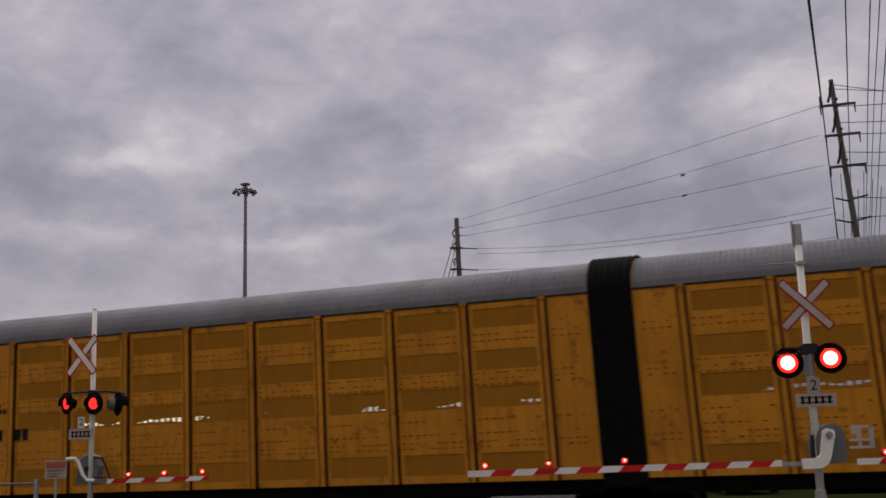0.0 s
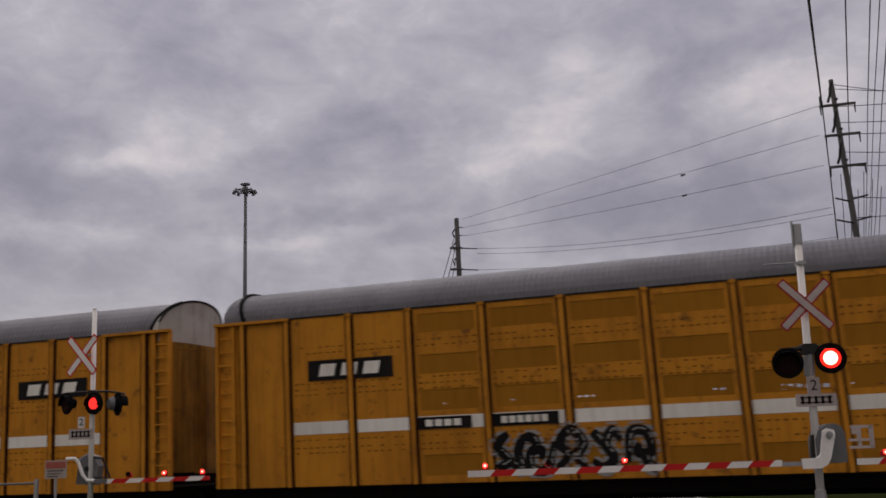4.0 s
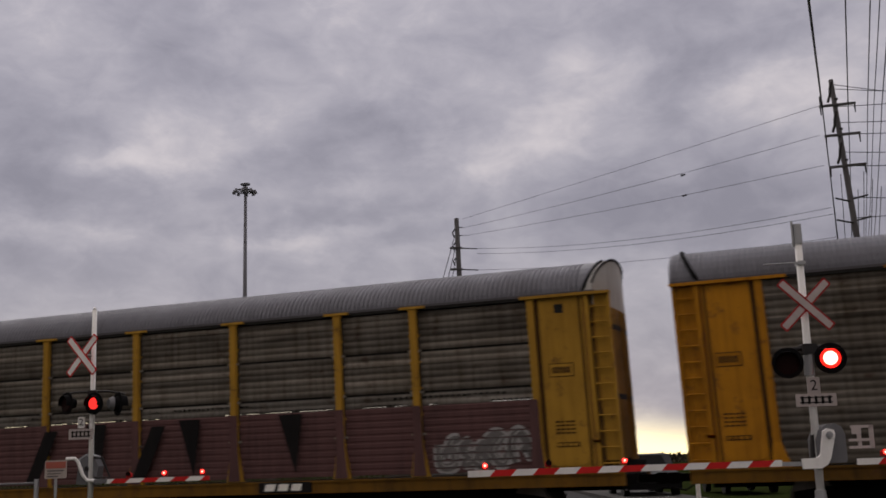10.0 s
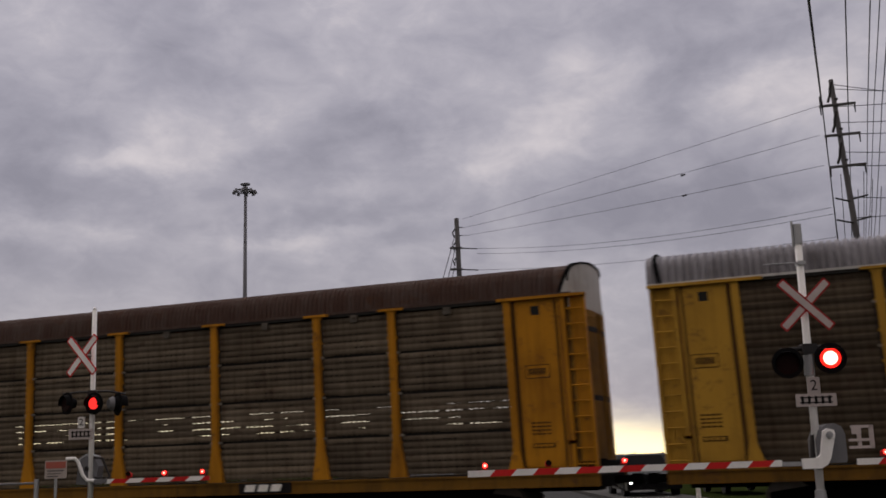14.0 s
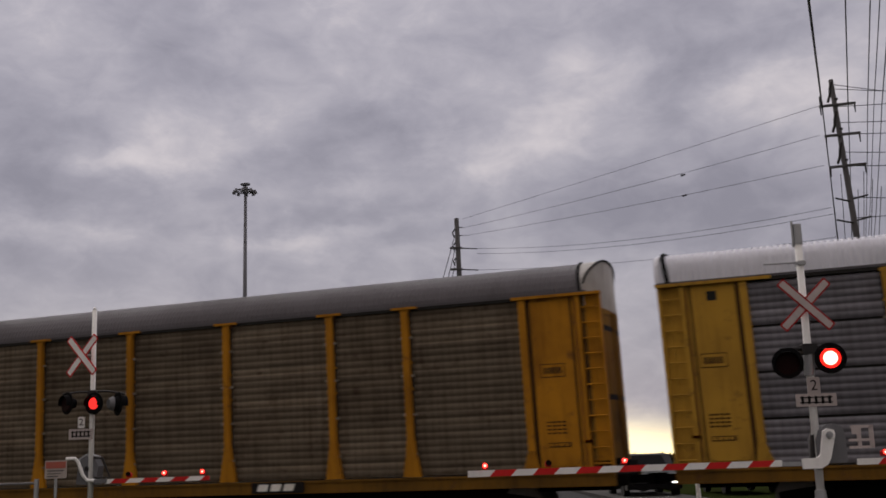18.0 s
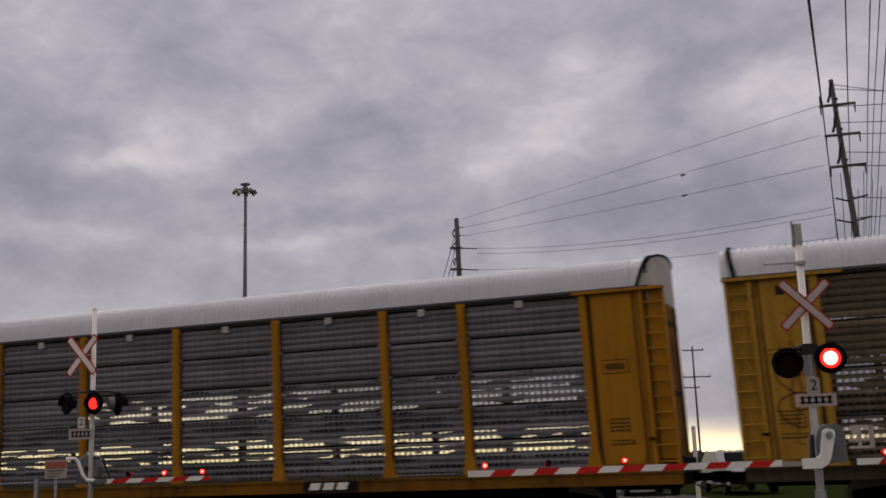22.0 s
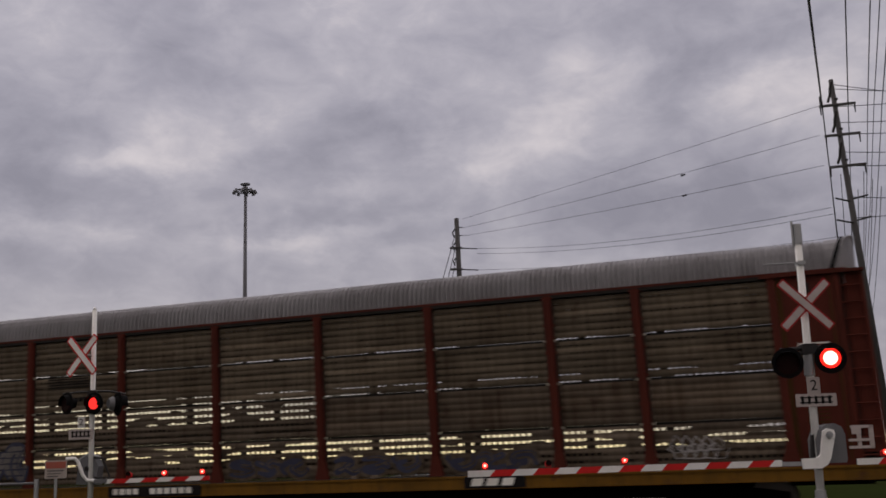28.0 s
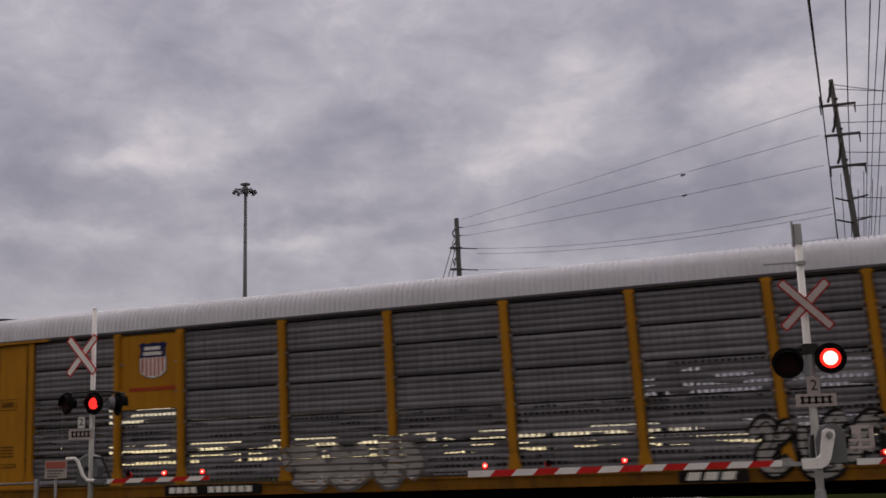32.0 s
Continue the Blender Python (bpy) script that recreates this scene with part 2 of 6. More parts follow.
perf_brown = surface("rust_stained_perforated_steel", (0.120, 0.095, 0.073), (0.050, 0.033, 0.021), 0.5, 0.65, 0.15, streaks=0.6, tone=0.2, holes=0.36, thin=0.45, bands=0.5, seams=0.2, speck=(0.045, 0.026, 0.017))
steel_dark = surface("grimy_dark_steel", (0.080, 0.061, 0.042), (0.030, 0.019, 0.011), 0.5, 0.65, 0.15, streaks=0.6, tone=0.2, bands=0.5, seams=0.35, speck=(0.045, 0.026, 0.017))
perf_cool = surface("perforated_steel_cool", (0.190, 0.184, 0.206), (0.105, 0.098, 0.105), 0.4, 0.5, 0.3, streaks=0.6, tone=0.18, holes=0.42, thin=0.49, bands=0.4, seams=0.3)
perf_dark = surface("perforated_dark_steel", (0.150, 0.122, 0.092), (0.058, 0.041, 0.027), 0.5, 0.65, 0.15, streaks=0.6, tone=0.2, holes=0.46, thin=0.41, bands=0.45, seams=0.25, speck=(0.045, 0.026, 0.017))
perf_upper = surface("finely_perforated_dark_steel", (0.140, 0.112, 0.082), (0.055, 0.038, 0.024), 0.5, 0.65, 0.15, streaks=0.6, tone=0.2, holes=0.17, thin=0.50, bands=0.45, seams=0.25, speck=(0.045, 0.026, 0.017))
faded_sign = surface("faded_white_sign", (0.46, 0.40, 0.37), (0.26, 0.20, 0.18), 0.5, 0.6)
faded_red = surface("faded_red_sign", (0.40, 0.10, 0.075), (0.30, 0.14, 0.11), 0.5, 0.6)
perf_few = surface("sparsely_perforated_steel", (0.172, 0.158, 0.142), (0.075, 0.060, 0.046), 0.4, 0.55, 0.25, streaks=0.5, tone=0.2, holes=0.34, thin=0.50, bands=0.45, seams=0.25, speck=(0.045, 0.026, 0.017))
bright_panel = surface("bright_aluminium", (0.623, 0.616, 0.608), (0.228, 0.228, 0.220), 0.4, 0.45, 0.3, streaks=0.4, bands=0.3)
roof_grey = surface("grey_roof_steel", (0.150, 0.151, 0.172), (0.083, 0.080, 0.088), 0.45, 0.5, 0.35, streaks=0.2)
roof_dim = surface("dull_grey_roof", (0.104, 0.097, 0.106), (0.066, 0.060, 0.062), 0.35, 0.55, 0.25, streaks=0.2)
roof_white = surface("white_roof_paint", (0.730, 0.735, 0.800), (0.500, 0.498, 0.530), 0.3, 0.5, streaks=0.25)
roof_pale = surface("pale_grey_roof_steel", (0.265, 0.258, 0.275), (0.105, 0.096, 0.100), 0.5, 0.55, 0.3, streaks=0.35)
roof_rust = surface("rusty_roof", (0.064, 0.036, 0.028), (0.137, 0.117, 0.112), 0.30, 0.75, streaks=0.35, speck=RUST)
roof_worn = surface("worn_galvanised_roof", (0.290, 0.282, 0.308), (0.100, 0.090, 0.092), 0.55, 0.55, 0.3, streaks=0.5)
gable_white = surface("white_end_paint", (0.50, 0.49, 0.48), (0.20, 0.17, 0.15), 0.55, 0.6, streaks=0.4)
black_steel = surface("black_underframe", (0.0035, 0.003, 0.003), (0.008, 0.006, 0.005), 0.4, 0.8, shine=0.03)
rubber = surface("black_rubber_bellows", (0.008, 0.008, 0.008), (0.014, 0.012, 0.012), 0.3, 0.7)
# dark inside plates; also the shade strips at eaves and beside posts
interior = surface("dark_interior_and_shade", (0.027, 0.026, 0.024), (0.012, 0.012, 0.012), 0.4, 0.8)
white_mark = surface("white_marking_paint", (0.90, 0.88, 0.84), (0.50, 0.45, 0.39), 0.3, 0.6, streaks=0.35)
black_mark = surface("black_marking_paint", (0.010, 0.009, 0.010), (0.030, 0.024, 0.021), 0.3, 0.6)
red_mark = surface("red_sign_paint", (0.377, 0.040, 0.021), (0.207, 0.024, 0.018), 0.3, 0.55, streaks=0.2)
maroon_mark = surface("maroon_sign_paint", (0.070, 0.014, 0.014), (0.030, 0.011, 0.011), 0.35, 0.6)
blue_mark = surface("blue_sign_paint", (0.019, 0.023, 0.084), (0.015, 0.015, 0.038), 0.3, 0.55)
spray_white = surface("white_spray_paint", (0.377, 0.365, 0.365), (0.182, 0.170, 0.164), 0.5, 0.6, streaks=0.45, worn=0.30)
spray_silver = surface("silver_spray_paint", (0.40, 0.38, 0.38), (0.19, 0.17, 0.165), 0.5, 0.55, streaks=0.45)
spray_grey = surface("grey_spray_paint", (0.164, 0.152, 0.152), (0.073, 0.064, 0.061), 0.5, 0.65, streaks=0.45, worn=0.22)
spray_clay = surface("faded_olive_spray_paint", (0.150, 0.125, 0.090), (0.080, 0.056, 0.030), 0.5, 0.65, streaks=0.45)
spray_black = surface("black_spray_paint", (0.008, 0.007, 0.008), (0.021, 0.018, 0.017), 0.3, 0.6)
spray_pink = surface("dull_pink_spray_paint", (0.125, 0.064, 0.064), (0.061, 0.036, 0.036), 0.5, 0.7, streaks=0.5)
spray_green = surface("green_spray_paint", (0.012, 0.085, 0.043), (0.012, 0.036, 0.024), 0.4, 0.6)
spray_blue = surface("blue_spray_paint", (0.052, 0.055, 0.091), (0.030, 0.030, 0.049), 0.5, 0.6)
strip_grey = surface("pale_joint_strip", (0.200, 0.180, 0.155), (0.10, 0.085, 0.07), 0.4, 0.6, 0.2)
clip_steel = surface("dull_clip_steel", (0.26, 0.23, 0.19), (0.12, 0.095, 0.07), 0.4, 0.6, 0.2)
channel_brown = surface("dark_brown_channel", (0.046, 0.014, 0.006), (0.026, 0.010, 0.005), 0.4, 0.8)
slot_brown = surface("rust_rimmed_slot", (0.200, 0.080, 0.012), (0.090, 0.036, 0.010), 0.5, 0.8)
# brown of the stencils and of the shade strips by the access plates
groove_brown = surface("dark_brown_stencil_and_shade", (0.073, 0.036, 0.011), (0.036, 0.021, 0.008), 0.4, 0.7)
spray_brown = surface("rust_red_spray_paint", (0.103, 0.033, 0.021), (0.061, 0.027, 0.018), 0.5, 0.7)
white_enamel = surface("white_enamel", (0.90, 0.89, 0.88), (0.45, 0.43, 0.42), 0.25, 0.45, streaks=0.2)
red_reflective = surface("red_reflective_sheet", (0.60, 0.025, 0.025), (0.34, 0.02, 0.02), 0.2, 0.45)
# duller copies of the sign white and red, with backlit shade in the colour
dull_shaded_white = surface("dull_shaded_white_sheet", (0.52, 0.45, 0.44), (0.26, 0.24, 0.24), 0.3, 0.5, streaks=0.3)
dull_shaded_red = surface("dull_shaded_red_sheet", (0.36, 0.028, 0.030), (0.20, 0.02, 0.02), 0.2, 0.5)
galvanised = surface("galvanised_metal", (0.42, 0.43, 0.45), (0.24, 0.24, 0.25), 0.35, 0.5, 0.5)
grey_box = surface("grey_machine_paint", (0.167, 0.167, 0.179), (0.091, 0.091, 0.095), 0.3, 0.5)
lamp_black = surface("matt_black_paint", (0.006, 0.006, 0.007), (0.012, 0.011, 0.011), 0.2, 0.9)
lens_dark = surface("unlit_red_lens", (0.012, 0.002, 0.002), (0.007, 0.001, 0.001), 0.2, 0.6)
wood_pole = surface("weathered_wood_pole", (0.105, 0.102, 0.106), (0.055, 0.052, 0.054), 0.4, 0.85, streaks=0.6)
dark_iron = surface("dark_iron", (0.035, 0.034, 0.036), (0.05, 0.04, 0.035), 0.3, 0.6, 0.4)
tower_steel = surface("tower_steel", (0.150, 0.150, 0.170), (0.12, 0.12, 0.13), 0.3, 0.6, 0.1, grain=4.0, bump=0.0, tone=0.02)
wire_black = surface("black_cable", (0.030, 0.030, 0.034), (0.02, 0.02, 0.02), 0.2, 0.6)
asphalt = surface("asphalt", (0.022, 0.022, 0.022), (0.016, 0.016, 0.016), 0.4, 0.85, grain=90.0, bump=0.4)
concrete = surface("concrete_crossing_panel", (0.052, 0.050, 0.048), (0.032, 0.030, 0.028), 0.4, 0.85, grain=60.0)
gravel = surface("ballast_stone", (0.072, 0.067, 0.065), (0.032, 0.029, 0.027), 0.5, 0.9, grain=30.0, bump=0.8)
soil = surface("grassy_verge", (0.020, 0.028, 0.008), (0.016, 0.015, 0.007), 0.5, 0.95, grain=20.0, bump=0.8, shine=0.0)
rail_steel = surface("worn_rail_steel", (0.146, 0.134, 0.128), RUST, 0.4, 0.4, 0.7)
leaf_dark = surface("dark_foliage", (0.050, 0.042, 0.024), (0.03, 0.024, 0.016), 0.4, 0.9)
bark = surface("bark", (0.08, 0.065, 0.055), (0.04, 0.035, 0.03), 0.4, 0.9)
fine_mesh = mesh_screen("fine_wire_mesh", (0.03, 0.028, 0.026), 0.74)
red_lit = glow("lit_red_lamp", (1.0, 0.016, 0.010), 2.2)
red_core = glow("lit_red_lamp_core", (1.0, 0.40, 0.30), 4.0)
red_small = glow("lit_gate_lamp", (1.0, 0.030, 0.022), 5.0)
red_side = glow("lit_red_lamp_side", (1.0, 0.030, 0.025), 1.5)
head_lit = glow("lit_headlamp", (1.0, 0.95, 0.86), 30.0)


# ------------------------------------------------------------ mesh helpers
class Shape:
    """Collects simple solids into one mesh."""

    def __init__(self):
        self.v, self.f = [], []

    def prism(self, outline, a, b, axis="y"):
        """Extrudes a flat outline. axis y: outline is (x, z); x: (y, z); z: (x, y)."""
        put = {"y": lambda p, d: (p[0], d, p[1]), "x": lambda p, d: (d, p[0], p[1]), "z": lambda p, d: (p[0], p[1], d)}[axis]
        o, n = len(self.v), len(outline)
        self.v += [put(p, a) for p in outline] + [put(p, b) for p in outline]
        self.f += [tuple(range(o, o + n)), tuple(range(o + 2 * n - 1, o + n - 1, -1))]
        self.f += [(o + i, o + n + i, o + n + (i + 1) % n, o + (i + 1) % n) for i in range(n)]
        return self

    def box(self, x0, x1, y0, y1, z0, z1, c=0.0):
        if c:
            self.prism([(x0 + c, z0), (x1 - c, z0), (x1, z0 + c), (x1, z1 - c), (x1 - c, z1), (x0 + c, z1), (x0, z1 - c), (x0, z0 + c)], y0, y1)
        else:
            self.prism([(x0, z0), (x1, z0), (x1, z1), (x0, z1)], y0, y1)
        return self

    def tube(self, p, q, r0, r1=None, n=10):
        p, q = Vector(p), Vector(q)
        r1 = r0 if r1 is None else r1
        way = (q - p).normalized()
        side = way.orthogonal().normalized()
        other = way.cross(side)
        o = len(self.v)
        for end, r in ((p, r0), (q, r1)):
            for i in range(n):
                a = 2 * math.pi * i / n
                self.v.append(tuple(end + side * (r * math.cos(a)) + other * (r * math.sin(a))))
        self.f += [(o + i, o + (i + 1) % n, o + n + (i + 1) % n, o + n + i) for i in range(n)]
        self.f += [tuple(range(o + n - 1, o - 1, -1)), tuple(range(o + n, o + 2 * n))]
        return self

    def path(self, points, r, n=6):
        """A round bar swept along points, joined at the bends."""
        pts = [Vector(q) for q in points]
        o, ref = len(self.v), None
        for i, q in enumerate(pts):
            way = (pts[min(i + 1, len(pts) - 1)] - pts[max(i - 1, 0)]).normalized()
            side = way.orthogonal() if ref is None else ref - way * ref.dot(way)
            side = (side if side.length > 1e-5 else way.orthogonal()).normalized()
            ref, other = side, way.cross(side)
            self.v += [tuple(q + side * (r * math.cos(2 * math.pi * k / n)) + other * (r * math.sin(2 * math.pi * k / n))) for k in range(n)]
        for i in range(len(pts) - 1):
            self.f += [(o + i * n + k, o + i * n + (k + 1) % n, o + (i + 1) * n + (k + 1) % n, o + (i + 1) * n + k) for k in range(n)]
        self.f += [tuple(range(o + n - 1, o - 1, -1)), tuple(range(o + (len(pts) - 1) * n, o + len(pts) * n))]
        return self

    def ribbon(self, points, w, y):
        """A flat stroke of paint, w wide, lying at y."""
        o = len(self.v)
        self.path([(a, y, c) for a, c in points], w / 2, 8)
        self.v[o:] = [(a, y + (d - y) * 0.03, c) for a, d, c in self.v[o:]]
        return self

    def plate(self, xs, zs, holes, y0, y1):
        """A flat plate on a grid of cuts with some cells left open."""
        o, w, h = len(self.v), len(xs), len(zs)
        self.v += [(x, y, z) for y in (y0, y1) for z in zs for x in xs]
        at = lambda i, j, k: o + k * w * h + j * w + i
        solid = lambda i, j: 0 <= i < w - 1 and 0 <= j < h - 1 and (i, j) not in holes
        for j in range(h - 1):
            for i in range(w - 1):
                if not solid(i, j):
                    continue
                for k in (0, 1):
                    self.f.append((at(i, j, k), at(i + 1, j, k), at(i + 1, j + 1, k), at(i, j + 1, k)))
                for (p, q), (u, v) in ((((i, j), (i + 1, j)), (i, j - 1)), (((i, j + 1), (i + 1, j + 1)), (i, j + 1)), (((i, j), (i, j + 1)), (i - 1, j)), (((i + 1, j), (i + 1, j + 1)), (i + 1, j))):
                    if not solid(u, v):
                        self.f.append((at(*p, 0), at(*q, 0), at(*q, 1), at(*p, 1)))
        return self

    def sheet(self, rows):
        """A grid of points joined by quads."""
        o, w = len(self.v), len(rows[0])
        for row in rows:
            self.v += [tuple(p) for p in row]
        for j in range(len(rows) - 1):
            self.f += [(o + j * w + i, o + j * w + i + 1, o + (j + 1) * w + i + 1, o + (j + 1) * w + i) for i in range(w - 1)]
        return self

    def mesh(self, name, material, smooth=False):
        me = bpy.data.meshes.new(name)
        me.from_pydata(self.v, [], self.f)
        me.materials.append(material)
        bm = bmesh.new()
        bm.from_mesh(me)
        bmesh.ops.recalc_face_normals(bm, faces=bm.faces)
        bm.to_mesh(me)
        bm.free()
        if smooth:
            me.shade_smooth()
        me.update()
        return me


def root(name, m, label, category, group="", kind=""):
    ob = new(name)
    ob.empty_display_size = 0.3
    ob.matrix_world = m
    return tagged(ob, label, category, group, kind)


def piece(name, mesh, parent, at=(0, 0, 0), label="", turn=None):
    """One part on a mesh that may be shared."""
    ob = new(name, mesh)
    ob.parent = parent
    ob.matrix_basis = Matrix.Translation(at) @ turn if turn is not None else Matrix.Translation(at)
    return tagged(ob, label) if label else ob


def part(name, shape, material, parent, label="", at=(0, 0, 0), turn=None, smooth=False):
    return piece(name, shape.mesh(name, material, smooth), parent, at, label, turn)


def thing(name, shape, material, m, label, category, group="", kind="", smooth=False):
    ob = new(name, shape.mesh(name, material, smooth))
    ob.matrix_world = m
    return tagged(ob, label, category, group, kind)


STORE = {}


def shared(key, build):
    if key not in STORE:
        STORE[key] = build()
    return STORE[key]


# ------------------------------------------------------------------ ground
TRACK_Y, WIDE = 22.55, 3.0
RIGHTWARD = Vector((0.9376, 0.3478, 0))
AHEAD = Vector((-0.3478, 0.9376, 0))
SKEW = 20.36


def make_ground():
    ground = thing("ground", Shape().box(-1500, 1500, -600, 2600, -0.6, -0.03), soil, Matrix(), "flat dark grassy ground reaching the horizon", "ground", kind="structure")
    turn = pose(0, 0, 0, 0, 0, SKEW)
    thing("road", Shape().box(-6.5, 5.0, -60, 19.0, -0.3, 0.0).box(-6.5, 5.0, 30.0, 400, -0.3, 0.0), asphalt, turn, "grey asphalt road up to the level crossing", "road", kind="structure")
    thing("pavement", Shape().box(5.0, 7.4, -60, 19, -0.3, 0.12).box(5.0, 7.4, 30.0, 200, -0.3, 0.12), concrete, turn, "pale concrete footway beside the road", "pavement", kind="structure")
    bed = Shape()
    bed.prism([(TRACK_Y - 1.6, -0.25), (TRACK_Y + 9.4, -0.25), (TRACK_Y + 8.6, -0.12), (TRACK_Y - 0.8, -0.12)], -420, 420, "x")
    thing("track_bed", bed, gravel, Matrix(), "grey crushed stone bed under two tracks", "track bed", kind="structure")
    thing("crossing_deck", Shape().box(-15.5, -1.5, TRACK_Y - 1.0, TRACK_Y + 9.0, -0.2, -0.045), asphalt, Matrix(), "dark asphalt panels of the level crossing", "crossing", kind="structure")
    for y in (TRACK_Y + 1.5, TRACK_Y + 6.3):
        for g in (-0.75, 0.75):
            r = Shape().box(-420, 420, y + g - 0.035, y + g + 0.035, -0.045, 0.0).box(-420, 420, y + g - 0.012, y + g + 0.012, -0.12, -0.045).box(-420, 420, y + g - 0.07, y + g + 0.07, -0.135, -0.115)
            thing("rail", r, rail_steel, Matrix(), "worn steel running rail on ties", "rail", "rails", "structure")
        ties = Shape()
        for i in range(-130, 130):
            ties.box(i * 0.6 - 0.11, i * 0.6 + 0.11, y - 1.3, y + 1.3, -0.22, -0.11)
        thing("railway_ties", ties, wood_pole, Matrix(), "dark timber ties under the rails", "ties", kind="stuff")


make_ground()


# -------------------------------------------------------- crossing signals
FLAPS = []


def disc(cx, cz, r, n=28):
    return [(cx + r * math.cos(2 * math.pi * i / n), cz + r * math.sin(2 * math.pi * i / n)) for i in range(n)]


def signal_lamp(parent, x, z, turn=0.0, size=0.28, phase=None, y=-0.16, shine=None):
    """Round backing, hood and lens; an added hinged flap hides the glowing lens while it is off."""
    lamp = part("signal_lamp", Shape().prism(disc(0, 0, size), -0.02, 0.0).tube((0, 0.0, 0), (0, 0.16, 0), size * 0.62, size * 0.40, 20), lamp_black, parent, "round black signal lamp", (x, y, z), pose(0, 0, 0, 0, 0, turn))
    hood = Shape()
    reach = 0.16 if not shine else 0.12
    arc = [math.pi * (-0.10 + 1.20 * i / 16) for i in range(17)]
    r = size * 0.76
    hood.sheet([[(r * math.cos(a), yy, r * math.sin(a) * k) for a in arc] for yy, k in ((-0.02, 1.0), (-reach, 0.92))])
    hood.sheet([[((r - 0.012) * math.cos(a), yy, (r - 0.012) * math.sin(a) * k) for a in arc] for yy, k in ((-0.02, 1.0), (-reach, 0.92))])
    part("hood", hood, lamp_black, lamp)
    if phase is None:
        part("lens", Shape().prism(disc(0, 0, size * 0.46), -0.035, -0.02), lens_dark, lamp)
        return lamp
    part("lens", Shape().prism(disc(0, 0, size * (0.52 if shine else 0.64)), -0.035, -0.02), shine or red_lit, lamp, "lit red lens")
    if not shine:
        # pale glowing disc paints the glare in the middle of the lit lens
        part("bulb", Shape().prism(disc(0, 0, size * 0.45), -0.042, -0.035), red_core, lamp, "pale disc for the glare in the lens")
    # added part, coloured as an unlit lens, stands in for switching off
    flap = part("shutter_flap", Shape().prism(disc(0, -size * 0.60, size * 0.72), -0.004, 0.0), lens_dark, lamp, "", (0, -0.043, size * 0.60))
    FLAPS.append((flap, (0, -0.043, size * 0.60), phase))
    return lamp


def crossbuck(parent, x, z, half_w, half_h, y, turn=0.0, face=white_enamel, rim=red_reflective):
    """Two crossed white boards with red edges."""
    length = math.hypot(half_w, half_h)
    for k, s in enumerate((1, -1)):
        tilt = pose(x, y - 0.022 * k, z, 0, 0, turn) @ pose(0, 0, 0, 0, -s * math.degrees(math.atan2(half_h, half_w)), 0)
        board = part("crossbuck_board", Shape().box(-length, length, 0.0, 0.008, -0.085, 0.085, 0.02), rim, parent)
        board.matrix_basis = tilt
        part("white_face", Shape().box(-length + 0.028, length - 0.028, -0.005, 0.0, -0.056, 0.056, 0.012), face, board)


def track_plate(parent, x0, x1, z0, z1, y):
    plate = part("track_count_sign", Shape().box(x0, x1, y, y + 0.008, z0, z1, 0.01), dull_shaded_white, parent, "white plate with a track symbol")
    w, h = x1 - x0, z1 - z0
    for z in (0.26, 0.66):
        part("symbol_rail", Shape().box(x0 + 0.10 * w, x1 - 0.10 * w, y - 0.005, y, z0 + z * h, z0 + (z + 0.10) * h), black_mark, plate)
    for i in range(5):
        a = x0 + w * (0.13 + 0.165 * i)
        part("symbol_tie", Shape().box(a, a + 0.065 * w, y - 0.007, y - 0.001, z0 + 0.20 * h, z0 + 0.82 * h), black_mark, plate)
    return plate


def lettering(parent, text, x, y, z, size, material, name="lettering"):
    """Raised flat letters that face the road."""
    curve = bpy.data.curves.new(name, "FONT")
    curve.body, curve.size, curve.align_x, curve.align_y, curve.extrude = text, size, "CENTER", "CENTER", 0.002
    tmp = bpy.data.objects.new(name, curve)
    scene.collection.objects.link(tmp)
    me = bpy.data.meshes.new_from_object(tmp.evaluated_get(bpy.context.evaluated_depsgraph_get()))
    bpy.data.objects.remove(tmp)
    me.materials.append(material)
    ob = new(name, me)
    ob.parent = parent
    ob.matrix_basis = pose(x, y, z, 90, 0, 0)
    return ob


def number_plate_two(parent, x, z, w, h, y, face=dull_shaded_white):
    plate = part("number_sign", Shape().box(x - w / 2, x + w / 2, y, y + 0.008, z - h / 2, z + h / 2, 0.02), face, parent, "white plate with the numeral 2")
    lettering(plate, "2", x, y - 0.006, z, h * 0.86, black_mark, "numeral")


def striped_arm(parent, x0, x1, z, pitch, y=-0.10, tall=0.13, first_red=0.35):
    """Gate arm with slanted red and white bands, each band a piece."""
    arm = part("gate_arm", Shape().box(x0, x1, y + 0.012, y + 0.045, z - tall / 2 + 0.01, z + tall / 2 - 0.01), galvanised, parent, "red and white striped gate arm")
    d = 1 if x1 > x0 else -1
    a, end, red, step = min(x0, x1), max(x0, x1), False, pitch * first_red
    while a < end - 0.01:
        b = min(a + step, end)
        lean0, lean1 = (0.05 if a > min(x0, x1) else 0.0), (0.05 if b < end else 0.0)
        s = Shape().prism([(a - lean0, z - tall / 2), (b - lean1, z - tall / 2), (b + lean1, z + tall / 2), (a + lean0, z + tall / 2)], y, y + 0.012)
        part("arm_band", s, red_reflective if red else white_enamel, arm)
        a, red, step = b, not red, pitch / 2
    return arm


